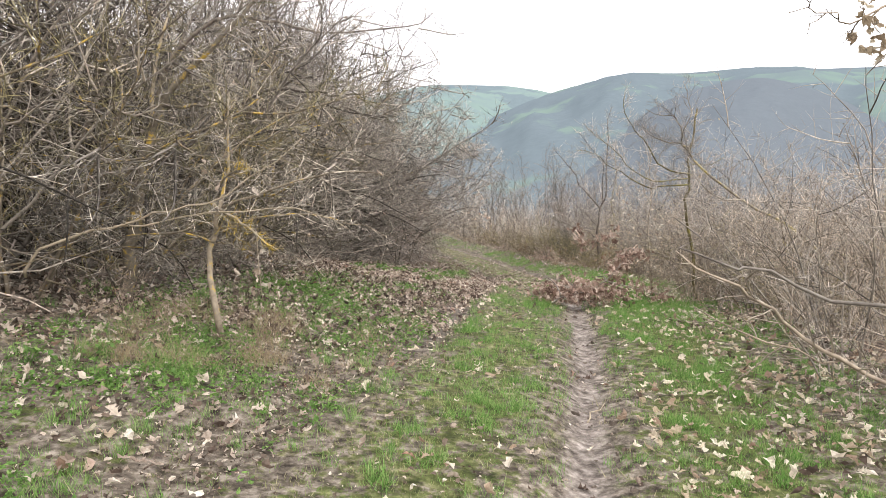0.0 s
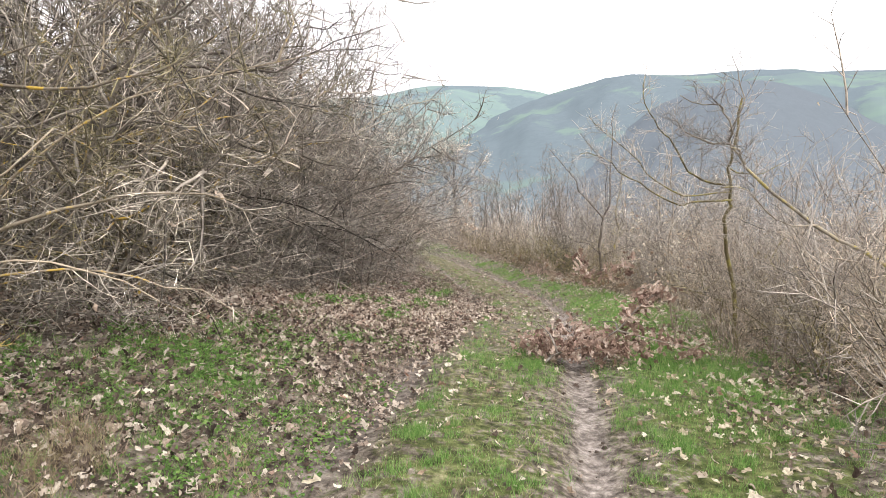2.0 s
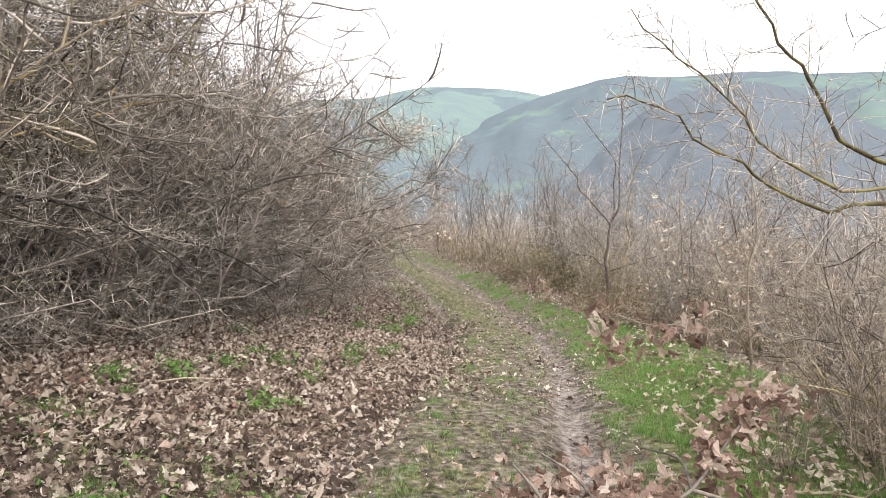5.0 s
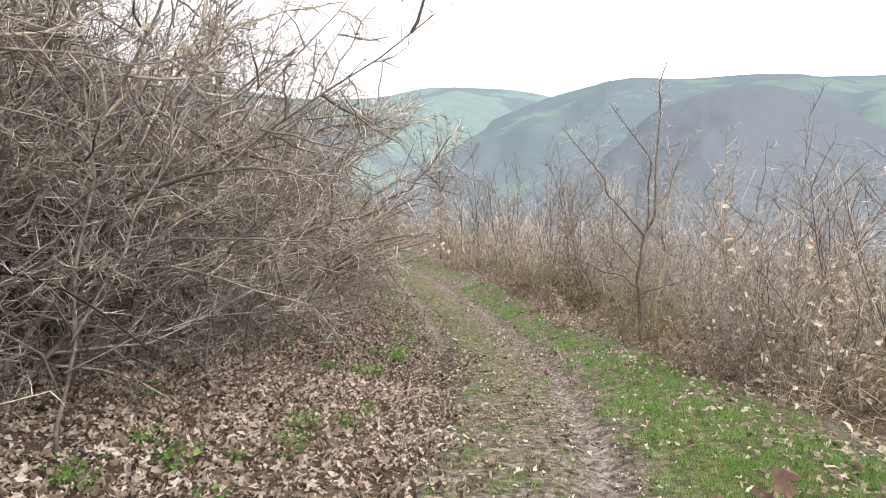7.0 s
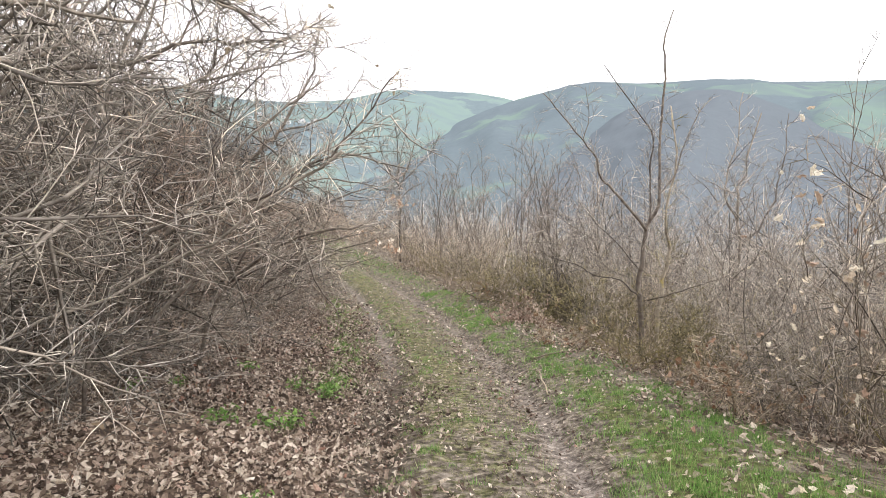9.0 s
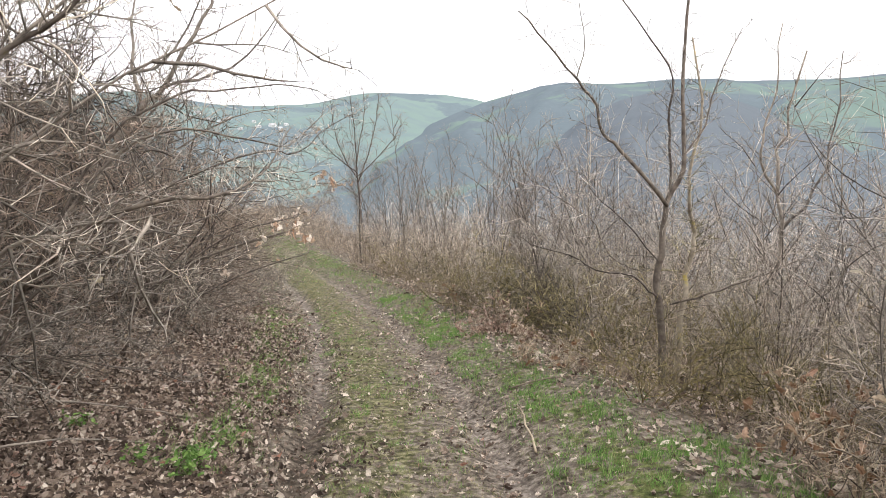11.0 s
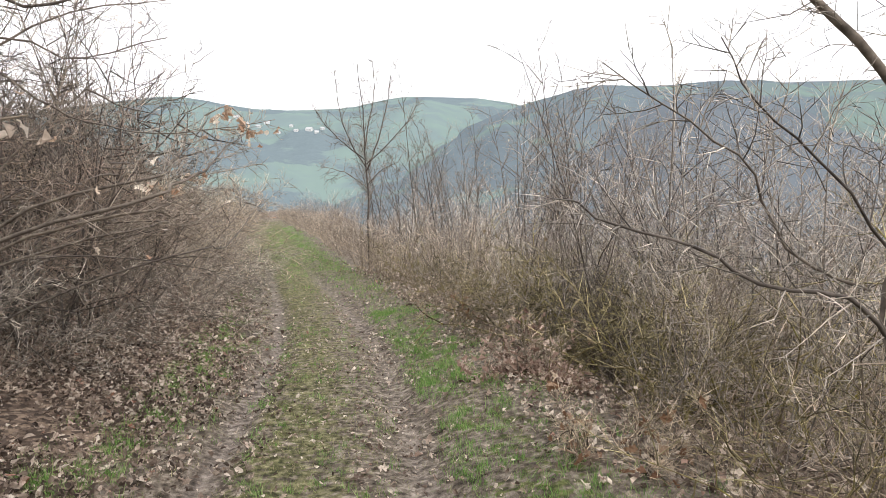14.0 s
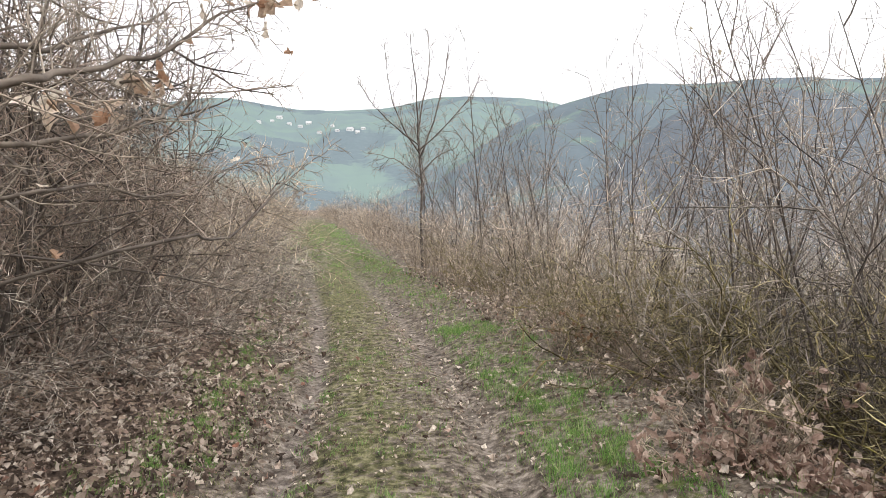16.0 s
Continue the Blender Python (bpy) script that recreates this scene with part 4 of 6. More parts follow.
clods("earth_clods", "crumbs of trodden earth along the wheel ruts", 16000, (-1.3, 1.5, 1.6, 27), lambda x, y, u: np.clip(rut_depth(u, y)[0] + rut_depth(u, y)[1] + 0.12, 0, 1) * np.clip(0.5 + 1.3 * hash2(x, y, 2.4, 99), 0.05, 1), (0.006, 0.028), EARTH)


def blades(name, label, spots, height, width, mat, lean=0.35, tuft=6, room=0.03):
    """Grass: narrow leaning blades in small tufts."""
    x, y, u = spots
    z = np.repeat(surface_z(x, y) - 0.006, tuft)
    k = len(z)
    size = np.repeat(COVER.uniform(0.6, 1.25, len(x)), tuft)
    x, y = np.repeat(x, tuft) + COVER.normal(0, room, k), np.repeat(y, tuft) + COVER.normal(0, room, k)
    h = COVER.uniform(*height, k) * size
    a, b = COVER.uniform(0, 2 * np.pi, k), COVER.uniform(0, 2 * np.pi, k)
    w = COVER.uniform(*width, k)
    foot = np.stack([x, y, z], -1)
    side = np.stack([np.cos(a), np.sin(a), np.zeros(k)], -1) * w[:, None]
    out = np.stack([np.cos(b), np.sin(b), np.zeros(k)], -1) * (h * COVER.uniform(0.1, lean * 2, k))[:, None]
    up = np.zeros((k, 3))
    up[:, 2] = h
    v = np.stack([foot - side, foot + side, foot + out + up], 1).reshape(-1, 3)
    me = bpy.data.meshes.new(name)
    me.from_pydata(v.tolist(), [], np.arange(k * 3).reshape(-1, 3).tolist())
    me.materials.append(mat)
    return tagged(new(name, me), label, "grass", kind="stuff")


def lush(x, y, u):
    green, _ = cover(x, y)
    patch = 0.5 * hash2(x, y, 1.3, 51) + 0.9 * hash2(x, y, 5.0, 52) + 0.3 * hash2(x, y, 11.0, 53)
    L, R = rut_depth(u, y)
    clump = 0.9 * bell(x, 2.7, 0.5) * bell(y, 7.5, 0.8) + 0.75 * bell(u, 1.85, 0.62) * bell(y, 11.5, 3.2)
    return np.clip((np.clip(fresh(x, y) * np.clip(np.interp(y, [8, 11], [0.16, 0.2]) + 3.0 * patch, 0.01, 1) + clump * (0.6 + patch), 0, 1)) * np.clip(1 - 1.3 * R - 1.2 * L, 0, 1), 0, 1)


def worn(x, y, u):
    L, R = rut_depth(u, y)
    patch = 0.5 * hash2(x, y, 1.9, 61) + 0.9 * hash2(x, y, 7.0, 62)
    return np.clip(0.5 + 1.3 * patch, 0.03, 1) * np.clip(1 - 1.2 * L - np.interp(y, [13, 18], [1.25, 0.7]) * R, 0, 1) * np.interp(u, [-1.4, -0.6, 0.9, 2.4], [0.35, 1, 1, 0.4])


leaf_layer("ground_herbs", "dark green creeping herbs among the leaves", 85000, (-3.5, -0.7, 1.8, 9.5), lambda x, y, u: np.clip(0.25 + 1.8 * hash2(x, y, 1.2, 91) + 0.8 * hash2(x, y, 5.0, 92), 0, 1) * bell(u, -1.9, 1.2) * np.interp(y, [7, 9.5], [1, 0.1]), (0.015, 0.04), HERB, 0.03, 0.6, True)
def tufty(x, y, u):
    """Grass that stands in clumps with bare ground between."""
    spot = 0.6 * hash2(x, y, 2.2, 54) + 1.0 * hash2(x, y, 6.5, 55)
    return np.clip(lush(x, y, u) * 1.8, 0, 1) * np.clip(3.0 * spot + 0.35, 0, 1)


blades("grass", "short fresh green grass between leaves and earth", strew(60000, -3.4, 3.3, 1.6, 12, lush), (0.02, 0.055), (0.0010, 0.0018), GRASS, 0.6, 8, 0.03)
blades("grass", "fresh green grass standing in uneven tufts", strew(26000, -3.9, 3.3, 1.6, 12.5, tufty), (0.045, 0.11), (0.0011, 0.0021), GRASS, 0.4, 24, 0.026)
blades("grass", "bright green verge grass beside the rut", strew(60000, -1.8, 3.4, 12, 27, lush), (0.025, 0.07), (0.0016, 0.0026), GRASS, 0.5, 6, 0.03)
blades("grass", "tufts of bright green grass on the verge", strew(16000, -1.8, 3.4, 12.5, 27, tufty), (0.05, 0.12), (0.0016, 0.0028), GRASS, 0.35, 16, 0.03)
blades("grass", "green grass at the far end of the track", strew(20000, -2.0, 2.4, 27, 70, lush), (0.05, 0.11), (0.005, 0.009), GRASS, 0.4, 3, 0.06)
blades("worn_grass", "short worn grass between the wheel ruts", strew(42000, -1.6, 2.3, 1.6, 32, worn), (0.015, 0.045), (0.0015, 0.003), GRASS_WORN, 0.6, 5, 0.025)
blades("worn_grass", "small green tufts along the edge of the trodden strip", strew(9000, -0.9, 1.3, 4, 27, lambda x, y, u: np.clip(2.6 * hash2(x, y, 3.2, 97) + 1.2 * hash2(x, y, 8.0, 98) - 0.15, 0, 1) * (bell(u, -0.3, 0.2) + 0.55 * bell(u, 0.2, 0.4))), (0.03, 0.075), (0.0014, 0.0026), GRASS, 0.5, 14, 0.022)
blades("dry_grass", "thin dry grass stalks at the hedge foot", strew(700, -3.9, -2.3, 2, 30, lambda x, y, u: np.clip(hash2(x, y, 0.9, 71) * 2.2, 0, 1)), (0.08, 0.26), (0.0008, 0.0014), STRAW, 0.4, 6, 0.03)
blades("dry_grass", "withered grass tufts round the lichened bush", strew(1500, -2.9, -0.6, 3.9, 5.6, lambda x, y, u: np.clip(2.4 * hash2(x, y, 2.6, 73) + 0.1, 0, 1) * bell(u, -1.9, 0.8)), (0.08, 0.24), (0.0009, 0.0017), STRAW, 0.6, 14, 0.035)
blades("dry_grass", "thin dry grass stalks at the foot of the scrub", strew(700, 2.2, 3.2, 4, 34, lambda x, y, u: np.clip(0.1 + hash2(x, y, 0.8, 72) * 2, 0, 1)), (0.08, 0.28), (0.0008, 0.0014), STRAW, 0.4, 6, 0.03)
blades("grass_clump", "lush bright green grass clump beside the fallen branch", strew(9000, 0.6, 2.9, 6.2, 9.6, lambda x, y, u: bell(x, 2.75, 0.45) * bell(y, 7.6, 0.7) * np.clip(0.4 + hash2(x, y, 3.0, 95), 0, 1)), (0.05, 0.13), (0.0012, 0.0024), GRASS, 0.45, 6, 0.03)

# ---------------------------------------------------------------- single trees, limbs and leafy sprigs


def curve(pts, cuts=3):
    """A smooth line through a few points."""
    p = np.asarray(pts, float)
    e = np.concatenate([[2 * p[0] - p[1]], p, [2 * p[-1] - p[-2]]])
    out = []
    for i in range(1, len(e) - 2):
        a, b, c, d = e[i - 1:i + 3]
        for t in np.arange(cuts) / cuts:
            out.append(0.5 * (2 * b + (c - a) * t + (2 * a - 5 * b + 4 * c - d) * t * t + (3 * b - a - 3 * c + d) * t ** 3))
    return np.array(out + [p[-1]])


def tree(name, label, category, limbs, mats, seed, shoots=9, twig=0.4, sub=3, r_twig=0.0062, leaves=0, leaf=None, leaf_label="", rise=0.03, wander=0.03, thick=0.68):
    """A tree or branch with its own limbs: each limb is (points, thickness at its foot, at its tip); the first one is the trunk."""
    rng = np.random.default_rng(seed)
    foot = np.array(limbs[0][0][0], float)
    root = tagged(new(name), label, category)
    root.location = foot
    fine, tips = Soup(), []
    for i, (pts, r0, r1) in enumerate(limbs):
        q = curve(pts) - foot
        q[1:] += rng.normal(0, wander, (len(q) - 1, 3)) * (0.4, 1, 0.4)
        s = Soup()
        s.tube(q, r0 * thick, r1 * 0.8, 7, 0.05, True)
        part("trunk" if i == 0 else "limb", s, mats[0], root)
        span = np.linalg.norm(np.diff(q, axis=0), axis=1).sum()
        many = max(2, int(shoots * span)) if shoots else 0
        if many:
            c = laterals(rng, q[None], many, twig, 0.3 if i == 0 else 0.12, 0.98, (35, 70), 4, 0.12, rise, (0, 0, 0), 0.4)
            fine.twigs(c, np.full(len(c), r_twig * 0.75))
            tips.append(c[:, -1])
            if sub:
                e = laterals(rng, c, sub + 1, twig * 0.5, 0.15, 0.95, (30, 60), 2, 0.12, rise, (0, 0, 0), 0.5)
                fine.twigs(e, np.full(len(e), r_twig * 0.5))
                tips.append(e[:, -1])
                e = laterals(rng, e, 2, twig * 0.22, 0.2, 0.9, (30, 60), 1, 0.1, rise)
                fine.twigs(e, np.full(len(e), r_twig * 0.35))
    if fine.n:
        tagged(part("crown", fine, mats[1], root), kind="stuff")
    if leaves:
        tips = np.concatenate(tips)
        pos = tips[rng.integers(0, len(tips), leaves)] + rng.normal(0, 0.02, (leaves, 3))
        tagged(part("foliage", leaf_soup(rng, pos, rng.normal(size=(leaves, 3)), rng.uniform(0.035, 0.07, leaves), 0.9), leaf or LEAF_DRY, root, leaf_label or "withered brown leaves", False), kind="stuff")
    return root


def gz(x, y, up=0.0):
    return (x, y, float(surface_z(x, y)) + up)


tree("lichened_tree", "small bare tree with mossy lichened trunk beside the track", "tree", [
    ([gz(3.45, 8.62, -0.1), (3.41, 8.6, 0.5), (3.31, 8.6, 1.11), (3.25, 8.6, 1.43), (3.33, 8.6, 1.61), (3.29, 8.6, 1.93), (3.32, 8.6, 2.2), (3.37, 8.6, 2.6)], 0.045, 0.014),
    ([(3.32, 8.58, 1.62), (2.92, 8.5, 1.6), (2.77, 8.5, 1.57), (2.54, 8.5, 1.69), (2.27, 8.5, 1.83), (2.02, 8.5, 2.03), (1.8, 8.5, 2.07)], 0.022, 0.004),
    ([(3.29, 8.6, 1.76), (3.07, 8.6, 1.79), (2.89, 8.6, 1.91), (2.72, 8.6, 2.15), (2.58, 8.6, 2.31), (2.42, 8.6, 2.55), (2.42, 8.6, 2.8)], 0.024, 0.005),
    ([(3.27, 8.55, 1.7), (2.74, 8.4, 1.66), (2.43, 8.4, 1.87), (2.3, 8.4, 2.02), (2.05, 8.4, 2.21), (1.84, 8.4, 2.4)], 0.016, 0.003),
    ([(3.29, 8.6, 1.93), (3.28, 8.3, 1.87), (3.47, 8.3, 1.88), (3.62, 8.3, 1.97)], 0.016, 0.004)], (BARK_OLIVE, TWIG_PALE), 201, 17, 0.42, 4, 0.0042, thick=0.5, wander=0.02)
tree("leaning_tree", "leaning bare tree with orange lichen on its limbs", "tree", [
    ([gz(4.75, 7.3, -0.1), (4.45, 7.2, 0.6), (3.95, 7.2, 1.1), (3.42, 7.3, 1.45), (2.98, 7.4, 1.79), (2.83, 7.4, 1.99), (2.73, 7.4, 2.08), (2.55, 7.4, 2.11), (2.39, 7.4, 2.2), (2.26, 7.4, 2.29)], 0.036, 0.005),
    ([(2.83, 7.4, 1.99), (2.74, 7.4, 2.18), (2.65, 7.4, 2.36), (2.54, 7.4, 2.4), (2.35, 7.4, 2.45)], 0.018, 0.004),
    ([(3.42, 7.3, 1.45), (3.1, 7.3, 1.5), (2.8, 7.2, 1.7), (2.6, 7.2, 1.75)], 0.014, 0.004),
    ([(2.74, 7.4, 2.18), (2.85, 7.45, 2.45), (2.8, 7.5, 2.8)], 0.012, 0.004)], (BARK_LICHEN, TWIG_PALE), 202, 17, 0.42, 4, 0.0042, thick=0.55, wander=0.03)
tree("forked_tree", "dark bare tree forking low into long crooked limbs", "tree", [
    ([gz(4.55, 18.4, -0.1), (4.5, 18.4, -0.11), (4.47, 18.4, 0.35), (4.51, 18.4, 0.58), (4.55, 18.4, 0.98), (4.69, 18.4, 1.27), (4.72, 18.45, 1.6), (4.71, 18.5, 2.14), (4.76, 18.5, 2.9), (4.72, 18.5, 3.3), (4.82, 18.5, 3.75)], 0.075, 0.008),
    ([(4.53, 18.36, 0.95), (4.24, 18.35, 1.29), (4.03, 18.4, 1.52), (3.92, 18.4, 1.64), (3.86, 18.4, 1.86), (3.68, 18.4, 2.1), (3.4, 18.4, 2.4), (3.16, 18.4, 2.68)], 0.04, 0.008),
    ([(4.6, 18.45, 1.03), (4.66, 18.6, 1.4), (4.64, 18.6, 1.75), (4.68, 18.6, 2.15), (4.4, 18.55, 2.5), (3.95, 18.5, 3.08)], 0.03, 0.007),
    ([(3.68, 18.4, 2.1), (3.75, 18.4, 2.4), (3.7, 18.4, 2.75)], 0.012, 0.004),
    ([(4.46, 18.35, 0.1), (4.3, 18.2, 0.19), (4.13, 18.2, 0.34), (3.8, 18.2, 0.39), (3.58, 18.2, 0.53), (3.28, 18.2, 0.61), (3.09, 18.2, 0.71)], 0.022, 0.004),
    ([(4.3, 18.3, 0.35), (3.97, 18.3, 0.51), (3.84, 18.3, 0.79), (3.59, 18.3, 0.98), (3.25, 18.3, 1.19)], 0.014, 0.003),
    ([(4.45, 18.35, 0.45), (4.08, 18.3, 0.84), (3.83, 18.3, 1.05), (3.71, 18.3, 1.29)], 0.013, 0.003),
    ([(4.55, 18.3, 0.05), (4.76, 18.0, 0.19), (5.06, 18.0, 0.29), (5.28, 18.0, 0.35), (5.7, 18.0, 0.5)], 0.02, 0.006),
    ([(4.71, 18.45, 1.4), (4.95, 18.5, 1.7), (5.05, 18.5, 2.1), (5.3, 18.5, 2.6)], 0.02, 0.005)], (BARK_DARK, TWIG_GREY), 203, 15, 0.42, 4, 0.0044, wander=0.014, thick=0.5)
tree("mossy_tree", "slim bare tree with yellow moss on its lower trunk", "tree", [
    ([gz(4.9, 18.9, -0.1), (4.95, 18.9, -0.17), (5.03, 18.9, 0.41), (5.09, 18.9, 0.66), (4.99, 18.9, 1.04), (5.1, 18.9, 1.7), (5.05, 19, 2.6)], 0.05, 0.012)], (BARK_LICHEN, TWIG_OLIVE), 204, 10, 0.4, 3)
tree("slope_tree", "grey bare tree with a bent trunk on the slope", "tree", [
    ([gz(5.95, 19.5, -0.1), (6.01, 19.5, -0.4), (6.33, 19.5, 0.18), (6.36, 19.5, 0.77), (6.31, 19.5, 1.42), (6.42, 19.5, 1.7), (6.6, 19.5, 2.6)], 0.05, 0.012),
    ([(6.35, 19.5, 1.0), (6.12, 19.5, 1.38), (6.14, 19.5, 1.77), (6.27, 19.5, 2.19), (6.3, 19.5, 2.9)], 0.026, 0.007),
    ([(6.36, 19.5, 0.6), (6.7, 19.4, 1.1), (6.9, 19.4, 1.8), (6.95, 19.4, 2.6)], 0.026, 0.007)], (BARK_GREY, TWIG_GREY), 205, 9, 0.45, 3)
tree("lichened_tree", "bare hedge tree with bright orange lichen on its trunk", "tree", [
    ([gz(-2.75, 5.6, -0.1), (-2.65, 5.6, 1.09), (-2.57, 5.6, 1.62), (-2.43, 5.6, 2.08), (-2.35, 5.6, 2.31), (-2.12, 5.6, 2.57), (-1.78, 5.6, 2.89), (-1.4, 5.6, 3.3)], 0.075, 0.014),
    ([(-2.43, 5.6, 2.08), (-2.45, 5.65, 2.5), (-2.3, 5.7, 3.1)], 0.028, 0.01),
    ([(-2.35, 5.6, 2.3), (-1.8, 5.4, 2.25), (-1.2, 5.3, 2.2), (-0.7, 5.3, 2.35)], 0.018, 0.004),
    ([(-2.6, 5.6, 1.3), (-2.2, 5.3, 1.25), (-1.8, 5.2, 1.35)], 0.016, 0.004)], (BARK_YELLOW, TWIG_OLIVE), 206, 12, 0.5, 4, 0.004, thick=0.8)
tree("lichened_bush", "bare bush with yellow lichen and drooping twigs", "bush", [
    ([gz(-1.62, 4.8, -0.1), (-1.7, 4.8, 1.16), (-1.63, 4.8, 1.41), (-1.56, 4.8, 1.74), (-1.5, 4.8, 2.3)], 0.044, 0.007),
    ([(-1.62, 4.8, 1.45), (-1.2, 4.75, 1.6), (-0.75, 4.75, 1.72), (-0.35, 4.8, 1.7)], 0.017, 0.003),
    ([(-1.66, 4.8, 1.3), (-1.25, 4.8, 1.4), (-0.8, 4.85, 1.38), (-0.4, 4.9, 1.25)], 0.011, 0.003),
    ([(-1.66, 4.8, 1.2), (-2.0, 4.7, 1.3), (-2.4, 4.7, 1.2)], 0.012, 0.004)], (BARK_YELLOW, TWIG_GREY), 207, 11, 0.4, 3, 0.0036, thick=0.6, leaves=16, leaf=LEAF_PALE, leaf_label="a few pale curled leaves")
tree("lichened_bough", "drooping bough thick with yellow lichen twigs", "branch", [
    ([(-1.67, 4.8, 1.5), (-1.56, 4.74, 1.43), (-1.42, 4.67, 1.36), (-1.25, 4.55, 1.26), (-1.1, 4.43, 1.17)], 0.024, 0.006),
    ([(-1.6, 4.77, 1.46), (-1.5, 4.7, 1.34), (-1.42, 4.66, 1.16)], 0.012, 0.004),
    ([(-1.61, 4.8, 1.62), (-1.5, 4.74, 1.72), (-1.38, 4.7, 1.76)], 0.012, 0.004)], (BARK_YELLOW, TWIG_YELLOW), 209, 30, 0.16, 3, 0.0042, rise=0.0, wander=0.012)
tree("dead_branch", "long pale dead branch leaning across the hedge foot", "branch", [
    ([(-2.95, 4.6, 0.98), (-2.82, 4.6, 1.18), (-2.31, 4.6, 1.34), (-1.9, 4.6, 1.46), (-1.5, 4.62, 1.56), (-0.93, 4.65, 1.95)], 0.018, 0.004),
    ([(-2.31, 4.62, 1.34), (-1.62, 4.7, 1.42), (-1.04, 4.7, 1.45), (-0.64, 4.7, 1.33)], 0.010, 0.003)], (STICK_PALE, TWIG_GREY), 208, 6, 0.35, 2, 0.004)
tree("fallen_limb", "broken pale limb leaning out of the scrub", "branch", [
    ([gz(3.0, 1.3, -0.05), (2.6, 1.35, 0.7), (1.7, 1.45, 1.15), (1.05, 1.5, 1.34), (0.8, 1.5, 1.4), (0.64, 1.5, 1.46), (0.58, 1.5, 1.53)], 0.016, 0.002)], (BARK_GREY, TWIG_GREY), 209, 0, 0.12, 0, thick=0.5)
tree("fallen_limb", "grey limb slanting up over the verge", "branch", [
    ([gz(2.95, 2.9, -0.1), (2.4, 2.9, 0.52), (1.86, 2.9, 0.81), (1.6, 2.9, 1.0), (1.35, 2.9, 1.15), (1.1, 2.9, 1.31)], 0.034, 0.006),
    ([(1.86, 2.9, 0.81), (1.6, 3.1, 0.85), (1.3, 3.2, 1.0)], 0.012, 0.004)], (BARK_BROWN, TWIG_BROWN), 210, 6, 0.35, 2, thick=0.4)
tree("arching_shrub", "grey bare shrub with long limbs arching to the track", "shrub", [
    ([gz(-1.1, 11.7, -0.1), (-0.95, 11.6, 0.81), (-0.82, 11.6, 1.46), (-0.8, 11.6, 2.23), (-0.85, 11.6, 3.0)], 0.03, 0.008),
    ([(-0.95, 11.6, 0.74), (-0.6, 11.6, 1.34), (-0.32, 11.6, 1.98), (-0.22, 11.6, 2.5)], 0.02, 0.005),
    ([(-1.05, 11.7, 0.4), (-1.4, 11.6, 1.2), (-1.5, 11.5, 2.2), (-1.55, 11.5, 3.0)], 0.022, 0.006),
    ([(-0.6, 11.6, 1.34), (-0.3, 12.0, 1.5), (0.2, 12.5, 1.55), (0.5, 12.9, 1.4)], 0.010, 0.003),
    ([(-0.98, 11.6, 0.6), (-0.5, 12.0, 0.8), (0.0, 12.4, 0.85), (0.45, 12.7, 0.7)], 0.009, 0.003)], (BARK_GREY, TWIG_GREY), 211, 12, 0.5, 3, leaves=8, leaf=LEAF_TAN, wander=0.05, thick=0.45)
tree("overhanging_shrub", "bare shrub with a dark broken limb over the track edge", "shrub", [
    ([gz(-0.95, 13.9, -0.1), (-0.9, 13.7, 0.7), (-0.83, 13.5, 1.4), (-0.44, 13.5, 1.5), (-0.14, 13.5, 1.65), (0.15, 13.5, 2.37), (0.35, 13.5, 2.75), (0.63, 13.5, 3.24)], 0.03, 0.006),
    ([(-0.9, 13.8, 0.5), (-0.1, 14.2, 0.93), (0.34, 14.2, 1.16), (0.67, 14.2, 1.44), (1.03, 14.2, 1.66)], 0.022, 0.012),
    ([(-0.14, 13.5, 1.65), (0.3, 13.8, 1.95), (0.7, 14.2, 2.25), (1.1, 14.6, 2.4)], 0.014, 0.003),
    ([(-0.85, 13.6, 1.2), (-0.5, 12.9, 1.8), (-0.34, 12.5, 2.3), (-0.36, 12.4, 2.9)], 0.016, 0.005)], (BARK_GREY, TWIG_GREY), 212, 12, 0.5, 3, leaves=8, leaf=LEAF_TAN, wander=0.05, thick=0.45)
tree("overhanging_shrub", "dark bare shrub reaching out over the track", "shrub", [
    ([gz(-1.0, 15.1, -0.1), (-0.8, 15.0, 0.7), (-0.37, 15.0, 1.12), (0.02, 15.0, 1.29), (0.45, 15.0, 1.44), (0.7, 15.0, 1.58), (0.95, 15.0, 1.75), (1.19, 15.0, 2.04), (1.4, 15.0, 2.3)], 0.034, 0.006),
    ([(0.02, 15.0, 1.29), (0.1, 15.2, 1.9), (0.4, 15.3, 2.4), (0.75, 15.4, 2.7)], 0.016, 0.004),
    ([(-0.8, 15.0, 0.7), (-0.9, 15.1, 1.6), (-0.75, 15.2, 2.6)], 0.02, 0.006),
    ([(-0.6, 15.0, 0.85), (-0.1, 15.6, 0.9), (0.5, 16.2, 0.8), (0.8, 16.6, 0.6)], 0.012, 0.003)], (BARK_DARK, TWIG_GREY), 213, 12, 0.5, 3, leaves=8, leaf=LEAF_TAN, wander=0.05, thick=0.5)
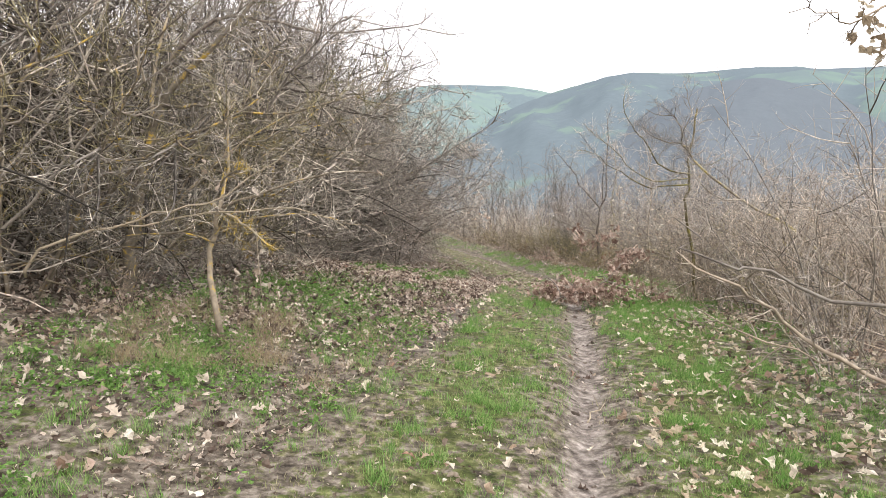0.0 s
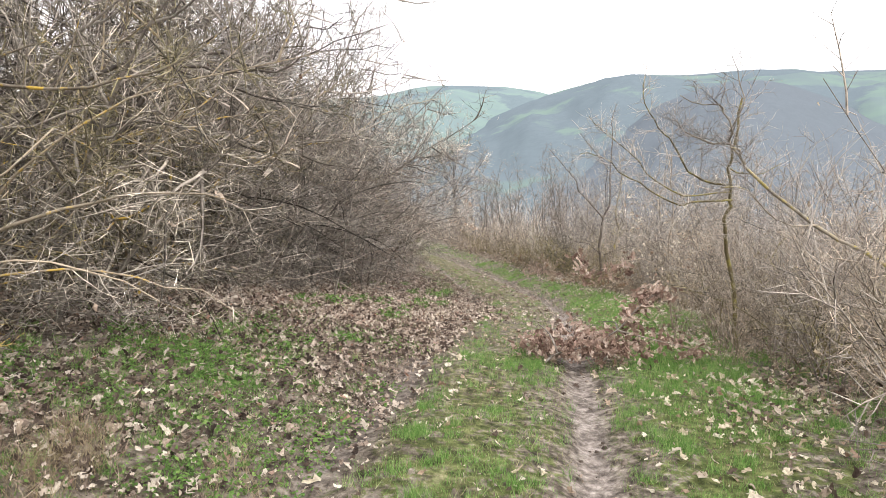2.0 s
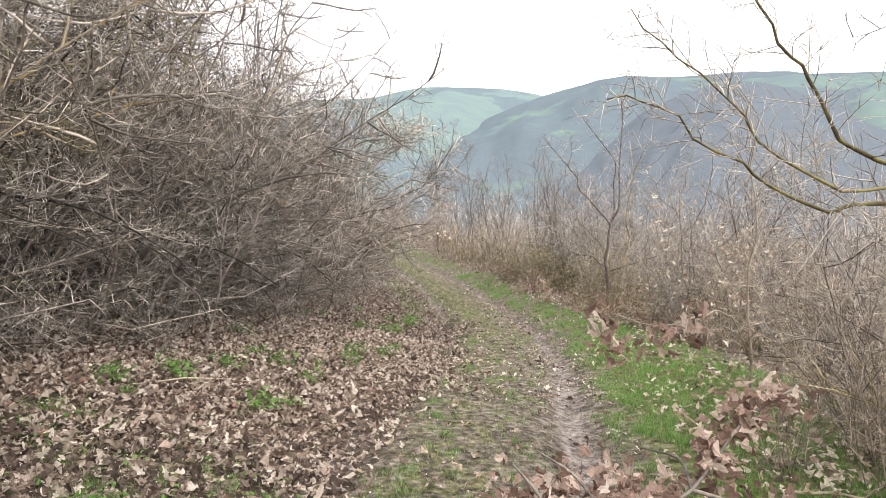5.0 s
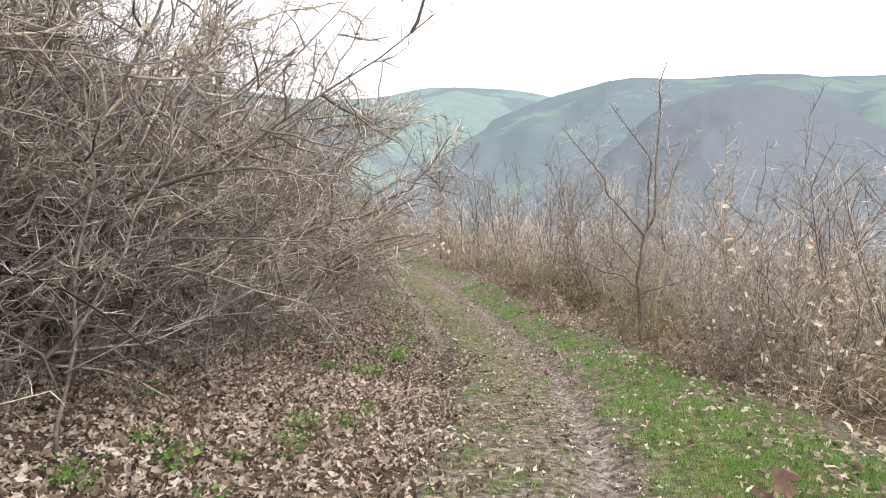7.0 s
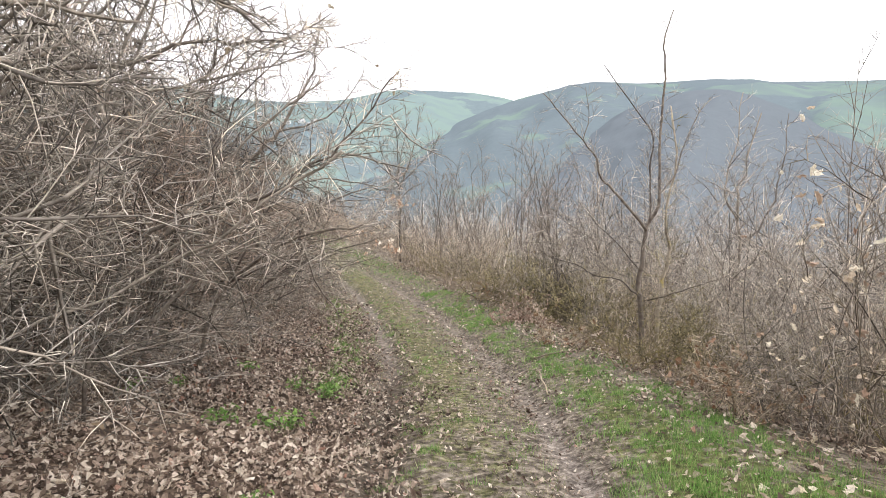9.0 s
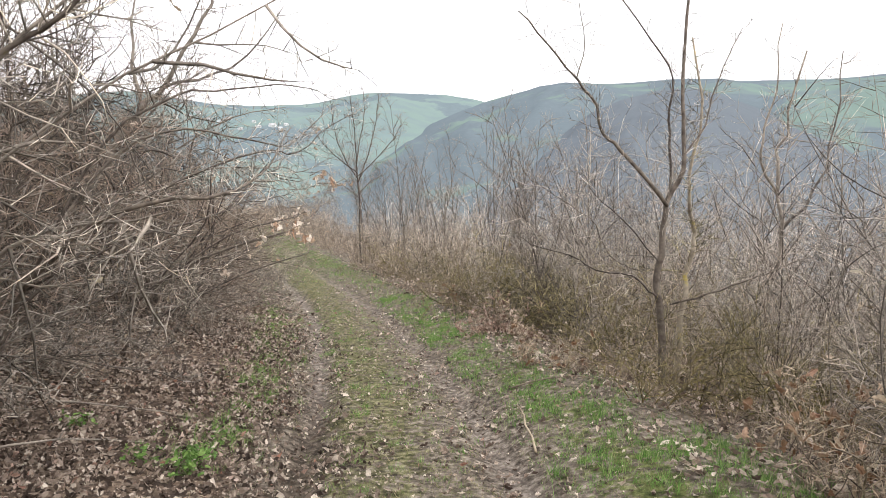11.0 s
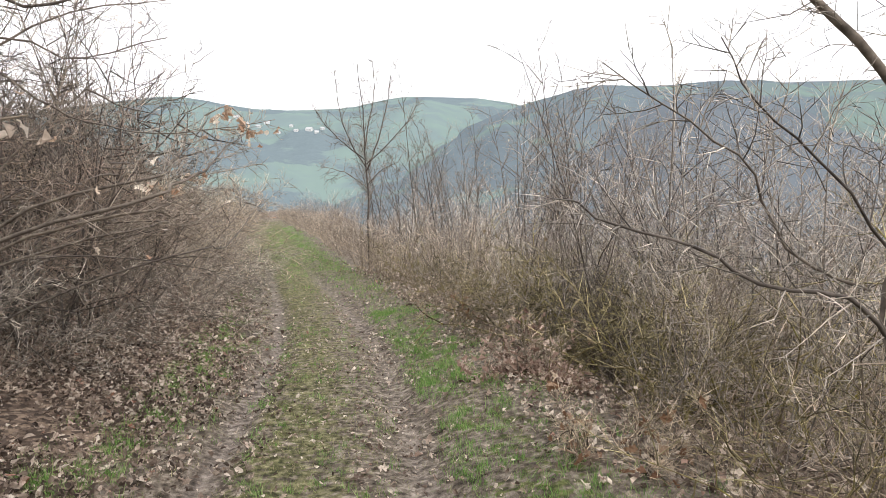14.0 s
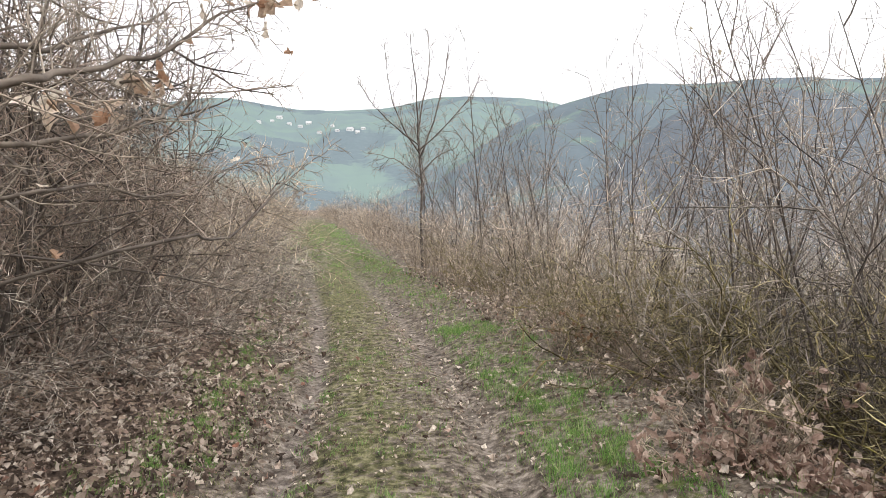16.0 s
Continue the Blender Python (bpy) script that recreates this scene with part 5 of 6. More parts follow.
tree("young_oak", "young oak with brown leaves on limbs over the track", "tree", [
    ([gz(-1.1, 20.4, -0.1), (-0.8, 20.2, -0.1), (-0.2, 19.9, 0.3), (0.5, 19.8, 0.58), (1.06, 19.90, 0.72), (1.07, 20.08, 0.79), (1.15, 20.27, 0.86), (1.20, 20.45, 0.93), (1.25, 20.63, 1.06), (1.33, 20.82, 1.16), (1.34, 21.00, 1.25)], 0.024, 0.003),
    ([(-0.6, 20.1, 0.05), (0.0, 20.1, 0.4), (0.5, 20.1, 0.56), (0.84, 20.20, 0.62), (0.90, 20.42, 0.66), (0.92, 20.63, 0.71), (0.98, 20.85, 0.78), (1.00, 21.07, 0.89), (1.11, 21.28, 0.93), (1.31, 21.50, 1.00)], 0.017, 0.003),
    ([(-0.7, 20.2, 0.0), (-0.1, 20.4, 0.3), (0.4, 20.5, 0.45), (0.67, 20.60, 0.50), (0.69, 20.98, 0.53), (0.69, 21.36, 0.49), (0.74, 21.74, 0.54), (0.88, 22.12, 0.68), (1.08, 22.50, 0.76)], 0.015, 0.003),
    ([(-0.6, 20.4, -0.3), (0.2, 20.7, 0.1), (0.94, 21.00, 0.32), (0.94, 21.42, 0.29), (0.93, 21.83, 0.31), (0.93, 22.25, 0.42), (0.96, 22.67, 0.58), (1.09, 23.08, 0.76), (1.19, 23.50, 0.94)], 0.013, 0.003),
    ([(-0.5, 20.1, 0.15), (0.3, 19.9, 0.65), (0.99, 20.00, 0.84), (0.95, 20.25, 0.88), (0.95, 20.50, 0.99), (1.00, 20.75, 1.09), (1.04, 21.00, 1.24)], 0.016, 0.003),
    ([(-0.6, 20.2, 0.1), (0.1, 19.6, 0.8), (0.27, 19.30, 1.37), (0.37, 19.55, 1.39), (0.44, 19.80, 1.28), (0.59, 20.05, 1.18), (0.88, 20.30, 1.14), (1.20, 20.55, 1.19), (1.58, 20.80, 1.28)], 0.014, 0.003),
    ([(-0.7, 20.3, 0.0), (-0.3, 20.5, 0.25), (0.3, 20.7, 0.3), (0.8, 21.0, 0.2), (1.1, 21.4, 0.05)], 0.013, 0.003),
    ([(-0.7, 20.2, 0.1), (-0.8, 20.3, 1.0), (-0.4, 20.5, 1.6), (0.2, 20.7, 2.0), (0.8, 20.9, 2.15)], 0.022, 0.004)], (BARK_DARK, TWIG_DARK), 214, 10, 0.34, 3, 0.0042, leaves=26, leaf=LEAF_OAK, leaf_label="tan oak leaves still clinging", rise=0.05, wander=0.012)
tree("overhanging_tree", "pale grey bare tree with long limbs hanging over the litter", "tree", [
    ([gz(-1.7, 12.9, -0.1), (-1.5, 12.8, 0.9), (-1.1, 12.5, 1.5), (-0.4, 12.2, 1.78), (0.14, 12.2, 1.81), (0.26, 12.4, 1.78), (0.56, 12.7, 1.85)], 0.034, 0.004),
    ([(-1.5, 12.8, 0.8), (-0.7, 12.5, 1.1), (0.11, 12.5, 1.34), (0.24, 12.7, 1.48), (0.28, 12.9, 1.63), (0.39, 13.1, 1.8)], 0.02, 0.004),
    ([(-1.5, 12.8, 0.9), (-0.7, 12.2, 1.3), (-0.1, 12.1, 1.36), (0.2, 12.2, 1.34), (0.43, 12.4, 1.34), (0.61, 12.7, 1.3)], 0.018, 0.003),
    ([(-1.4, 12.75, 1.0), (-0.6, 12.3, 1.15), (-0.1, 12.1, 1.05), (0.3, 12.2, 0.9), (0.55, 12.4, 0.72)], 0.016, 0.003),
    ([(-0.2, 12.2, 1.25), (0.0, 12.1, 1.45), (0.02, 12.1, 1.58), (0.0, 12.1, 1.75)], 0.014, 0.005)], (BARK_GREY, TWIG_GREY), 230, 10, 0.45, 3, 0.0045, thick=0.6, wander=0.02)
tree("overhanging_tree", "dark bare tree whose top limb reaches out against the sky", "tree", [
    ([gz(-1.8, 14.0, -0.1), (-1.6, 13.9, 0.8), (-1.2, 13.7, 1.6), (-0.61, 13.6, 1.95), (-0.12, 13.83, 2.1), (0.2, 14.06, 2.27), (0.38, 14.17, 2.29), (0.68, 14.29, 2.35), (0.96, 14.4, 2.54)], 0.04, 0.004),
    ([(0.13, 13.94, 2.2), (0.18, 14.13, 2.4), (0.26, 14.27, 2.57), (0.34, 14.4, 2.75)], 0.012, 0.004),
    ([(0.38, 14.17, 2.29), (0.54, 14.27, 2.3), (0.77, 14.43, 2.44), (0.98, 14.6, 2.51)], 0.01, 0.003),
    ([(-1.2, 13.7, 1.6), (-1.2, 13.8, 2.3), (-0.9, 13.9, 2.9), (-0.7, 14.0, 3.6)], 0.022, 0.005),
    ([(-0.61, 13.6, 1.95), (-0.3, 13.9, 2.4), (-0.2, 14.1, 2.9), (0.0, 14.2, 3.3)], 0.016, 0.004)], (BARK_DARK, TWIG_GREY), 231, 12, 0.5, 4, 0.0045, thick=0.55, wander=0.02)
tree("young_oak", "dark-limbed young oak spreading flat sprays over the track", "tree", [
    ([gz(-0.9, 17.4, -0.1), (-0.6, 17.2, 0.2), (-0.1, 16.8, 0.7), (0.4, 16.5, 0.98), (0.9, 16.5, 1.08), (1.06, 16.77, 1.14), (1.19, 17.03, 1.29), (1.3, 17.3, 1.55)], 0.036, 0.004),
    ([(1.05, 16.9, 1.17), (1.17, 17.13, 1.18), (1.19, 17.37, 1.18), (1.23, 17.6, 1.18)], 0.009, 0.003),
    ([(-0.5, 17.1, 0.3), (-0.1, 17.4, 1.2), (0.38, 17.5, 1.54), (0.76, 17.87, 1.54), (1.1, 18.23, 1.48), (1.23, 18.42, 1.58), (1.45, 18.6, 1.83)], 0.02, 0.003),
    ([(-0.4, 17.1, 0.4), (0.1, 17.8, 1.05), (0.64, 18.14, 1.34), (0.98, 18.43, 1.47), (1.19, 18.57, 1.45), (1.48, 18.86, 1.74), (1.72, 19.0, 1.85)], 0.02, 0.003),
    ([(0.1, 17.8, 1.05), (0.54, 18.0, 1.29), (1.02, 18.5, 1.32), (1.21, 18.75, 1.29), (1.47, 19.0, 1.44)], 0.012, 0.003),
    ([(-0.4, 17.1, 0.5), (0.1, 17.1, 1.4), (0.56, 17.2, 1.75), (0.77, 17.35, 1.8), (1.18, 17.5, 1.86), (1.41, 17.65, 1.88), (1.58, 17.8, 1.8)], 0.018, 0.003),
    ([(-0.3, 16.9, 0.5), (0.3, 16.9, 0.8), (0.8, 17.18, 0.94), (0.93, 17.35, 1.03), (1.14, 17.52, 1.06), (1.32, 17.7, 1.13)], 0.014, 0.003),
    ([(-0.4, 17.0, 0.2), (0.2, 17.2, 0.45), (0.7, 17.5, 0.55), (1.1, 17.8, 0.75)], 0.012, 0.003)], (BARK_DARK, TWIG_GREY), 232, 10, 0.38, 3, 0.004, leaves=14, leaf=LEAF_PALE, leaf_label="a few pale leaves still clinging", thick=0.6, wander=0.015, rise=0.05)
tree("hedge_tree", "grey leaning tree trunk rising out of the hedge", "tree", [
    ([gz(-1.9, 20.5, -0.1), (-1.5, 20.5, 0.8), (-1.06, 20.5, 1.76), (-0.77, 20.5, 2.07), (-0.54, 20.5, 2.32), (-0.27, 20.5, 2.73), (0.0, 20.6, 3.3), (0.1, 20.8, 4.2)], 0.062, 0.014),
    ([(-0.77, 20.5, 2.07), (-0.9, 20.6, 2.8), (-0.8, 20.7, 3.6)], 0.03, 0.008),
    ([(-0.54, 20.5, 2.32), (0.0, 20.6, 2.5), (0.5, 20.8, 2.9), (0.8, 21.0, 3.4)], 0.024, 0.006),
    ([(-1.3, 20.5, 1.3), (-1.7, 20.6, 2.2), (-1.8, 20.6, 3.3)], 0.03, 0.008)], (BARK_GREY, TWIG_DARK), 233, 10, 0.6, 4, 0.006, thick=0.8)
tree("hedge_tree", "dark-barked hedge tree with a long level limb overhead", "tree", [
    ([gz(-3.3, 8.5, -0.1), (-3.0, 8.5, 1.3), (-2.5, 8.5, 2.4), (-1.86, 8.6, 3.0), (-1.44, 9.2, 2.99), (-1.14, 9.55, 3.14), (-0.47, 10.18, 3.4), (-0.04, 10.5, 3.48)], 0.045, 0.005),
    ([(-3.0, 8.5, 1.2), (-2.15, 9.0, 2.08), (-1.85, 9.3, 2.43), (-1.51, 9.6, 2.71), (-1.23, 9.9, 2.89), (-0.71, 10.5, 3.29)], 0.03, 0.005),
    ([(-2.5, 8.5, 2.4), (-2.4, 8.8, 3.2), (-2.2, 9.0, 4.2)], 0.025, 0.006),
    ([(-2.9, 8.5, 1.1), (-2.0, 8.8, 1.5), (-1.3, 9.1, 1.55), (-0.7, 9.4, 1.75)], 0.018, 0.004)], (BARK_DARK, TWIG_GREY), 234, 11, 0.55, 4, 0.0045, leaves=10, leaf=LEAF_DRY, thick=0.6)
tree("hedge_tree", "mossy bare tree forking above the hedge", "tree", [
    ([gz(-2.5, 12.5, -0.1), (-2.3, 12.5, 0.9), (-1.94, 12.6, 1.59), (-1.51, 12.7, 1.93), (-1.08, 12.8, 2.39), (-0.61, 13.06, 2.86), (-0.04, 13.3, 3.11), (0.43, 13.4, 3.21)], 0.035, 0.005),
    ([(-0.63, 13.1, 2.86), (-0.67, 13.2, 3.37), (-0.58, 13.2, 3.83), (-0.5, 13.2, 4.6)], 0.018, 0.005),
    ([(-1.08, 12.8, 2.39), (-1.0, 12.9, 3.0), (-1.1, 13.0, 3.8)], 0.016, 0.005),
    ([(-1.94, 12.6, 1.59), (-1.3, 12.4, 1.8), (-0.6, 12.3, 1.85), (-0.1, 12.4, 2.0)], 0.014, 0.004)], (BARK_LICHEN, TWIG_DARK), 235, 11, 0.5, 4, 0.0045, thick=0.6)
tree("hedge_tree", "bare tree with twiggy limbs stretching out over the bank", "tree", [
    ([gz(-3.3, 6.7, -0.1), (-3.0, 6.5, 1.4), (-2.6, 6.2, 2.6), (-2.07, 6.2, 3.13), (-1.67, 6.46, 3.22), (-1.22, 6.72, 3.15), (-0.34, 7.24, 3.32), (-0.03, 7.5, 3.57)], 0.045, 0.005),
    ([(-3.0, 6.5, 1.4), (-2.4, 6.8, 2.2), (-1.77, 7.0, 2.63), (-1.33, 7.2, 2.63), (-0.86, 7.4, 2.62), (-0.56, 7.6, 2.84), (0.0, 7.9, 3.1)], 0.03, 0.005),
    ([(-2.6, 6.2, 2.6), (-2.3, 6.5, 3.4), (-1.9, 6.8, 4.2)], 0.025, 0.006),
    ([(-1.67, 6.46, 3.22), (-1.3, 6.7, 3.6), (-0.7, 7.1, 3.9)], 0.014, 0.004)], (BARK_DARK, TWIG_GREY), 236, 13, 0.55, 4, 0.0045, thick=0.6)
tree("arching_shrub", "bare grey shrub with a limb bowed across the hedge", "shrub", [
    ([gz(-2.7, 10.6, -0.1), (-2.3, 10.4, 1.3), (-1.6, 10.2, 2.1), (-0.86, 10.2, 2.31), (-0.68, 10.68, 2.28), (-0.32, 11.16, 2.31), (-0.07, 11.4, 2.39)], 0.028, 0.004),
    ([(-2.4, 10.5, 1.0), (-1.44, 11.0, 2.03), (-1.14, 11.2, 2.03), (-1.02, 11.4, 1.95), (-0.95, 11.6, 1.81), (-0.67, 12.0, 1.46)], 0.02, 0.004),
    ([(-2.3, 10.4, 1.3), (-2.1, 10.5, 2.2), (-1.8, 10.6, 3.2)], 0.02, 0.005)], (BARK_GREY, TWIG_GREY), 237, 10, 0.45, 4, 0.0045, leaves=8, leaf=LEAF_TAN, thick=0.6)
tree("fan_tree", "single bare tree with a fan-shaped crown by the track", "tree", [
    ([gz(1.3, 35.2, -0.1), (1.27, 35.2, 0.0), (1.29, 35.2, 0.92), (1.22, 35.2, 2.03), (1.15, 35.2, 3.29), (1.0, 35.2, 4.6)], 0.055, 0.012),
    ([(1.28, 35.2, 1.0), (0.73, 35.2, 1.4), (0.3, 35.2, 1.55), (-0.1, 35.2, 1.6)], 0.02, 0.006),
    ([(1.28, 35.2, 1.1), (1.8, 35.2, 1.6), (2.2, 35.2, 1.75)], 0.022, 0.006),
    ([(1.25, 35.2, 1.5), (1.6, 35.2, 2.4), (1.9, 35.2, 3.6), (2.0, 35.2, 4.6)], 0.032, 0.008),
    ([(1.25, 35.2, 1.6), (0.8, 35.2, 2.3), (0.5, 35.2, 3.2), (0.35, 35.2, 4.5)], 0.03, 0.008),
    ([(1.25, 35.2, 1.7), (1.9, 35.3, 2.3), (2.5, 35.3, 3.0), (2.8, 35.3, 3.6)], 0.024, 0.008),
    ([(1.24, 35.2, 1.8), (0.6, 35.1, 2.3), (0.1, 35.1, 2.8), (-0.3, 35.1, 3.4)], 0.024, 0.008),
    ([(1.2, 35.2, 2.1), (1.35, 35.2, 3.0), (1.5, 35.2, 3.9), (1.45, 35.2, 4.7)], 0.026, 0.008)], (BARK_DARK, TWIG_DARK), 215, 8, 0.7, 3, 0.011, rise=0.08, thick=0.75)
tree("young_oak", "oak sapling whose low sprig hangs over the grass", "tree", [
    ([gz(3.4, 10.2, -0.1), (3.3, 10.2, 0.8), (3.35, 10.3, 1.6), (3.3, 10.3, 2.2)], 0.018, 0.005),
    ([(3.32, 10.2, 0.45), (3.0, 9.8, 0.82), (2.7, 9.4, 0.95), (2.45, 9.25, 0.95)], 0.009, 0.004)], (BARK_BROWN, TWIG_BROWN), 216, 4, 0.3, 2)
tree("overhead_sprig", "oak branch end with withered leaves overhead", "branch", [
    ([(3.6, 3.6, 2.9), (3.0, 3.6, 2.75), (2.43, 3.6, 2.58), (2.29, 3.6, 2.5), (2.13, 3.6, 2.54), (1.9, 3.6, 2.55)], 0.012, 0.003)], (BARK_BROWN, TWIG_BROWN), 217, 4, 0.2, 1, leaves=0)


def leaf_bunch(name, label, centres, each, spread, size, mat, seed, stick=None):
    """Withered leaves in bunches round a few points, on their stick."""
    rng = np.random.default_rng(seed)
    foot = np.array(centres[0], float)
    root = tagged(new(name), label, "leaves")
    root.location = foot
    pos = np.concatenate([np.array(c) + rng.normal(0, 1, (each, 3)) * spread for c in centres]) - foot
    tagged(part("foliage", leaf_soup(rng, pos, rng.normal(size=(len(pos), 3)), rng.uniform(*size, len(pos)), 0.9), mat, root, "", False), kind="stuff")
    if stick:
        s = Soup()
        s.tube(curve(stick) - foot, 0.006, 0.003, 5, 0, True)
        part("stick", s, BARK_BROWN, root)
    return root


leaf_bunch("leaf_sprig", "hanging sprig of large brown oak leaves", [(2.0, 9.25, 0.98), (2.03, 9.22, 0.86), (2.05, 9.22, 0.78), (2.25, 9.2, 0.8), (2.38, 9.2, 0.85), (2.48, 9.18, 0.92)], 13, (0.045, 0.045, 0.05), (0.06, 0.11), LEAF_BROWN, 301, [(2.6, 9.3, 0.96), (2.3, 9.22, 0.9), (2.0, 9.24, 0.99)])
leaf_bunch("leaf_sprig", "tuft of tan oak leaves at a branch end", [(2.32, 3.6, 2.48), (2.4, 3.6, 2.42)], 9, (0.05, 0.04, 0.06), (0.06, 0.10), LEAF_TAN, 302, [(2.43, 3.6, 2.58), (2.29, 3.6, 2.5), (2.25, 3.6, 2.42)])
leaf_bunch("leaf_sprig", "tan and rust oak leaves along a low twig", [(1.00, 17.80, 0.72), (1.12, 17.80, 0.80), (1.18, 17.80, 0.77), (1.28, 17.80, 0.81), (1.32, 17.80, 0.76), (1.36, 17.80, 0.75)], 3, (0.03, 0.03, 0.02), (0.055, 0.1), LEAF_OAK, 303, [(0.96, 17.80, 0.74), (1.13, 17.80, 0.82), (1.18, 17.80, 0.79), (1.28, 17.80, 0.84), (1.32, 17.80, 0.79), (1.36, 17.80, 0.78)])
leaf_bunch("leaf_sprig", "bunch of tan oak leaves at a twig's end", [(1.15, 20.80, 1.27), (1.23, 20.80, 1.32), (1.34, 20.80, 1.24)], 4, (0.03, 0.03, 0.02), (0.055, 0.1), LEAF_OAK, 305, [(1.07, 20.80, 1.31), (1.23, 20.80, 1.38), (1.34, 20.80, 1.30)])
leaf_bunch("leaf_sprig", "few pale withered leaves on a hedge twig", [(1.21, 18.20, 0.94), (1.28, 18.20, 0.96)], 2, (0.03, 0.03, 0.02), (0.055, 0.1), LEAF_PALE, 307, [(1.16, 18.20, 0.97), (1.29, 18.20, 0.99)])
leaf_bunch("leaf_sprig", "pale curled leaves low on a hedge twig", [(0.55, 18.20, 0.46), (0.62, 18.20, 0.43)], 2, (0.03, 0.03, 0.02), (0.055, 0.1), LEAF_PALE, 308, [(0.50, 18.20, 0.49), (0.62, 18.20, 0.47)])
leaf_bunch("leaf_sprig", "tan oak leaves hanging along a limb", [(0.75, 20.60, 0.78), (0.81, 20.60, 0.78), (0.88, 20.60, 0.76), (0.98, 20.60, 0.79)], 3, (0.03, 0.03, 0.02), (0.055, 0.1), LEAF_OAK, 309, [(0.72, 20.60, 0.80), (0.81, 20.60, 0.80), (0.88, 20.60, 0.78), (0.98, 20.60, 0.81)])
leaf_bunch("leaf_sprig", "rust and tan oak leaves on a side twig", [(1.00, 20.60, 0.84), (1.08, 20.60, 0.85), (1.13, 20.60, 0.86)], 3, (0.03, 0.03, 0.02), (0.055, 0.1), LEAF_OAK, 310, [(0.97, 20.60, 0.86), (1.08, 20.60, 0.87), (1.13, 20.60, 0.88)])
leaf_bunch("leaf_sprig", "rust-brown oak leaves at a limb's tip", [(1.18, 20.90, 1.21), (1.30, 20.90, 1.20), (1.37, 20.90, 1.20), (1.42, 20.90, 1.17)], 3, (0.03, 0.03, 0.02), (0.055, 0.1), LEAF_OAK, 306, [(1.15, 20.90, 1.22), (1.31, 20.90, 1.22), (1.37, 20.90, 1.22), (1.42, 20.90, 1.19)])
leaf_bunch("leaf_sprig", "pale withered leaves low in the hedge", [(-1.27, 4.58, 1.15), (-1.3, 4.6, 0.98), (-1.25, 4.6, 0.85)], 5, (0.05, 0.04, 0.05), (0.04, 0.07), LEAF_PALE, 304, [(-1.3, 4.62, 1.3), (-1.28, 4.6, 1.0), (-1.26, 4.6, 0.8)])


def pale_bush(name, seed, x, y, label, leaves, mat, height=1.9, **more):
    k = height / 2
    ob = shrub(name, seed, label, "bush", (BARK_BROWN, TWIG_BROWN), 7, height, 0.4, (-0.1, 0), 0.0, 0.009, branches=8, branch_len=0.8 * k, angle=(30, 65), rise=0.02,
               shoots=6, shoot_len=0.34 * k, fine=2, leaves=leaves, leaf=mat, leaf_size=(0.05, 0.095), **more)
    ob.location = (x, y, float(surface_z(x, y)) - 0.05)
    return ob


pale_bush("leafy_bush", 320, 5.15, 14.5, "thin bush hung with bleached pale leaves", 170, LEAF_STREWN, 2.5)
pale_bush("leafy_bush", 321, 5.8, 13.9, "scrubby bush with many bleached leaves", 170, LEAF_STREWN, 2.5)
pale_bush("leafy_bush", 322, 4.4, 15.8, "low bush with buff withered leaves", 90, LEAF_DRY, 0.9)
pale_bush("leafy_bush", 323, 3.62, 21.9, "low bush of pinkish brown withered leaves", 260, LEAF_BROWN, 0.7)
pale_bush("leafy_bush", 324, 3.4, 24.6, "low bush with tan withered leaves", 70, LEAF_DRY, 0.7)
pale_bush("leafy_bush", 325, 3.75, 19.6, "low bush with tan leaves beside the track", 60, LEAF_DRY, 0.6)


heap = [gz(x, y, 0.05) for x, y in [(3.48, 21.95), (3.64, 21.8), (3.8, 21.6), (3.95, 21.35), (3.92, 21.9)]]
leaf_bunch("leaf_heap", "heap of pinkish brown leaves at the verge under the scrub", heap, 110, (0.11, 0.11, 0.05), (0.05, 0.09), LEAF_BROWN, 331)


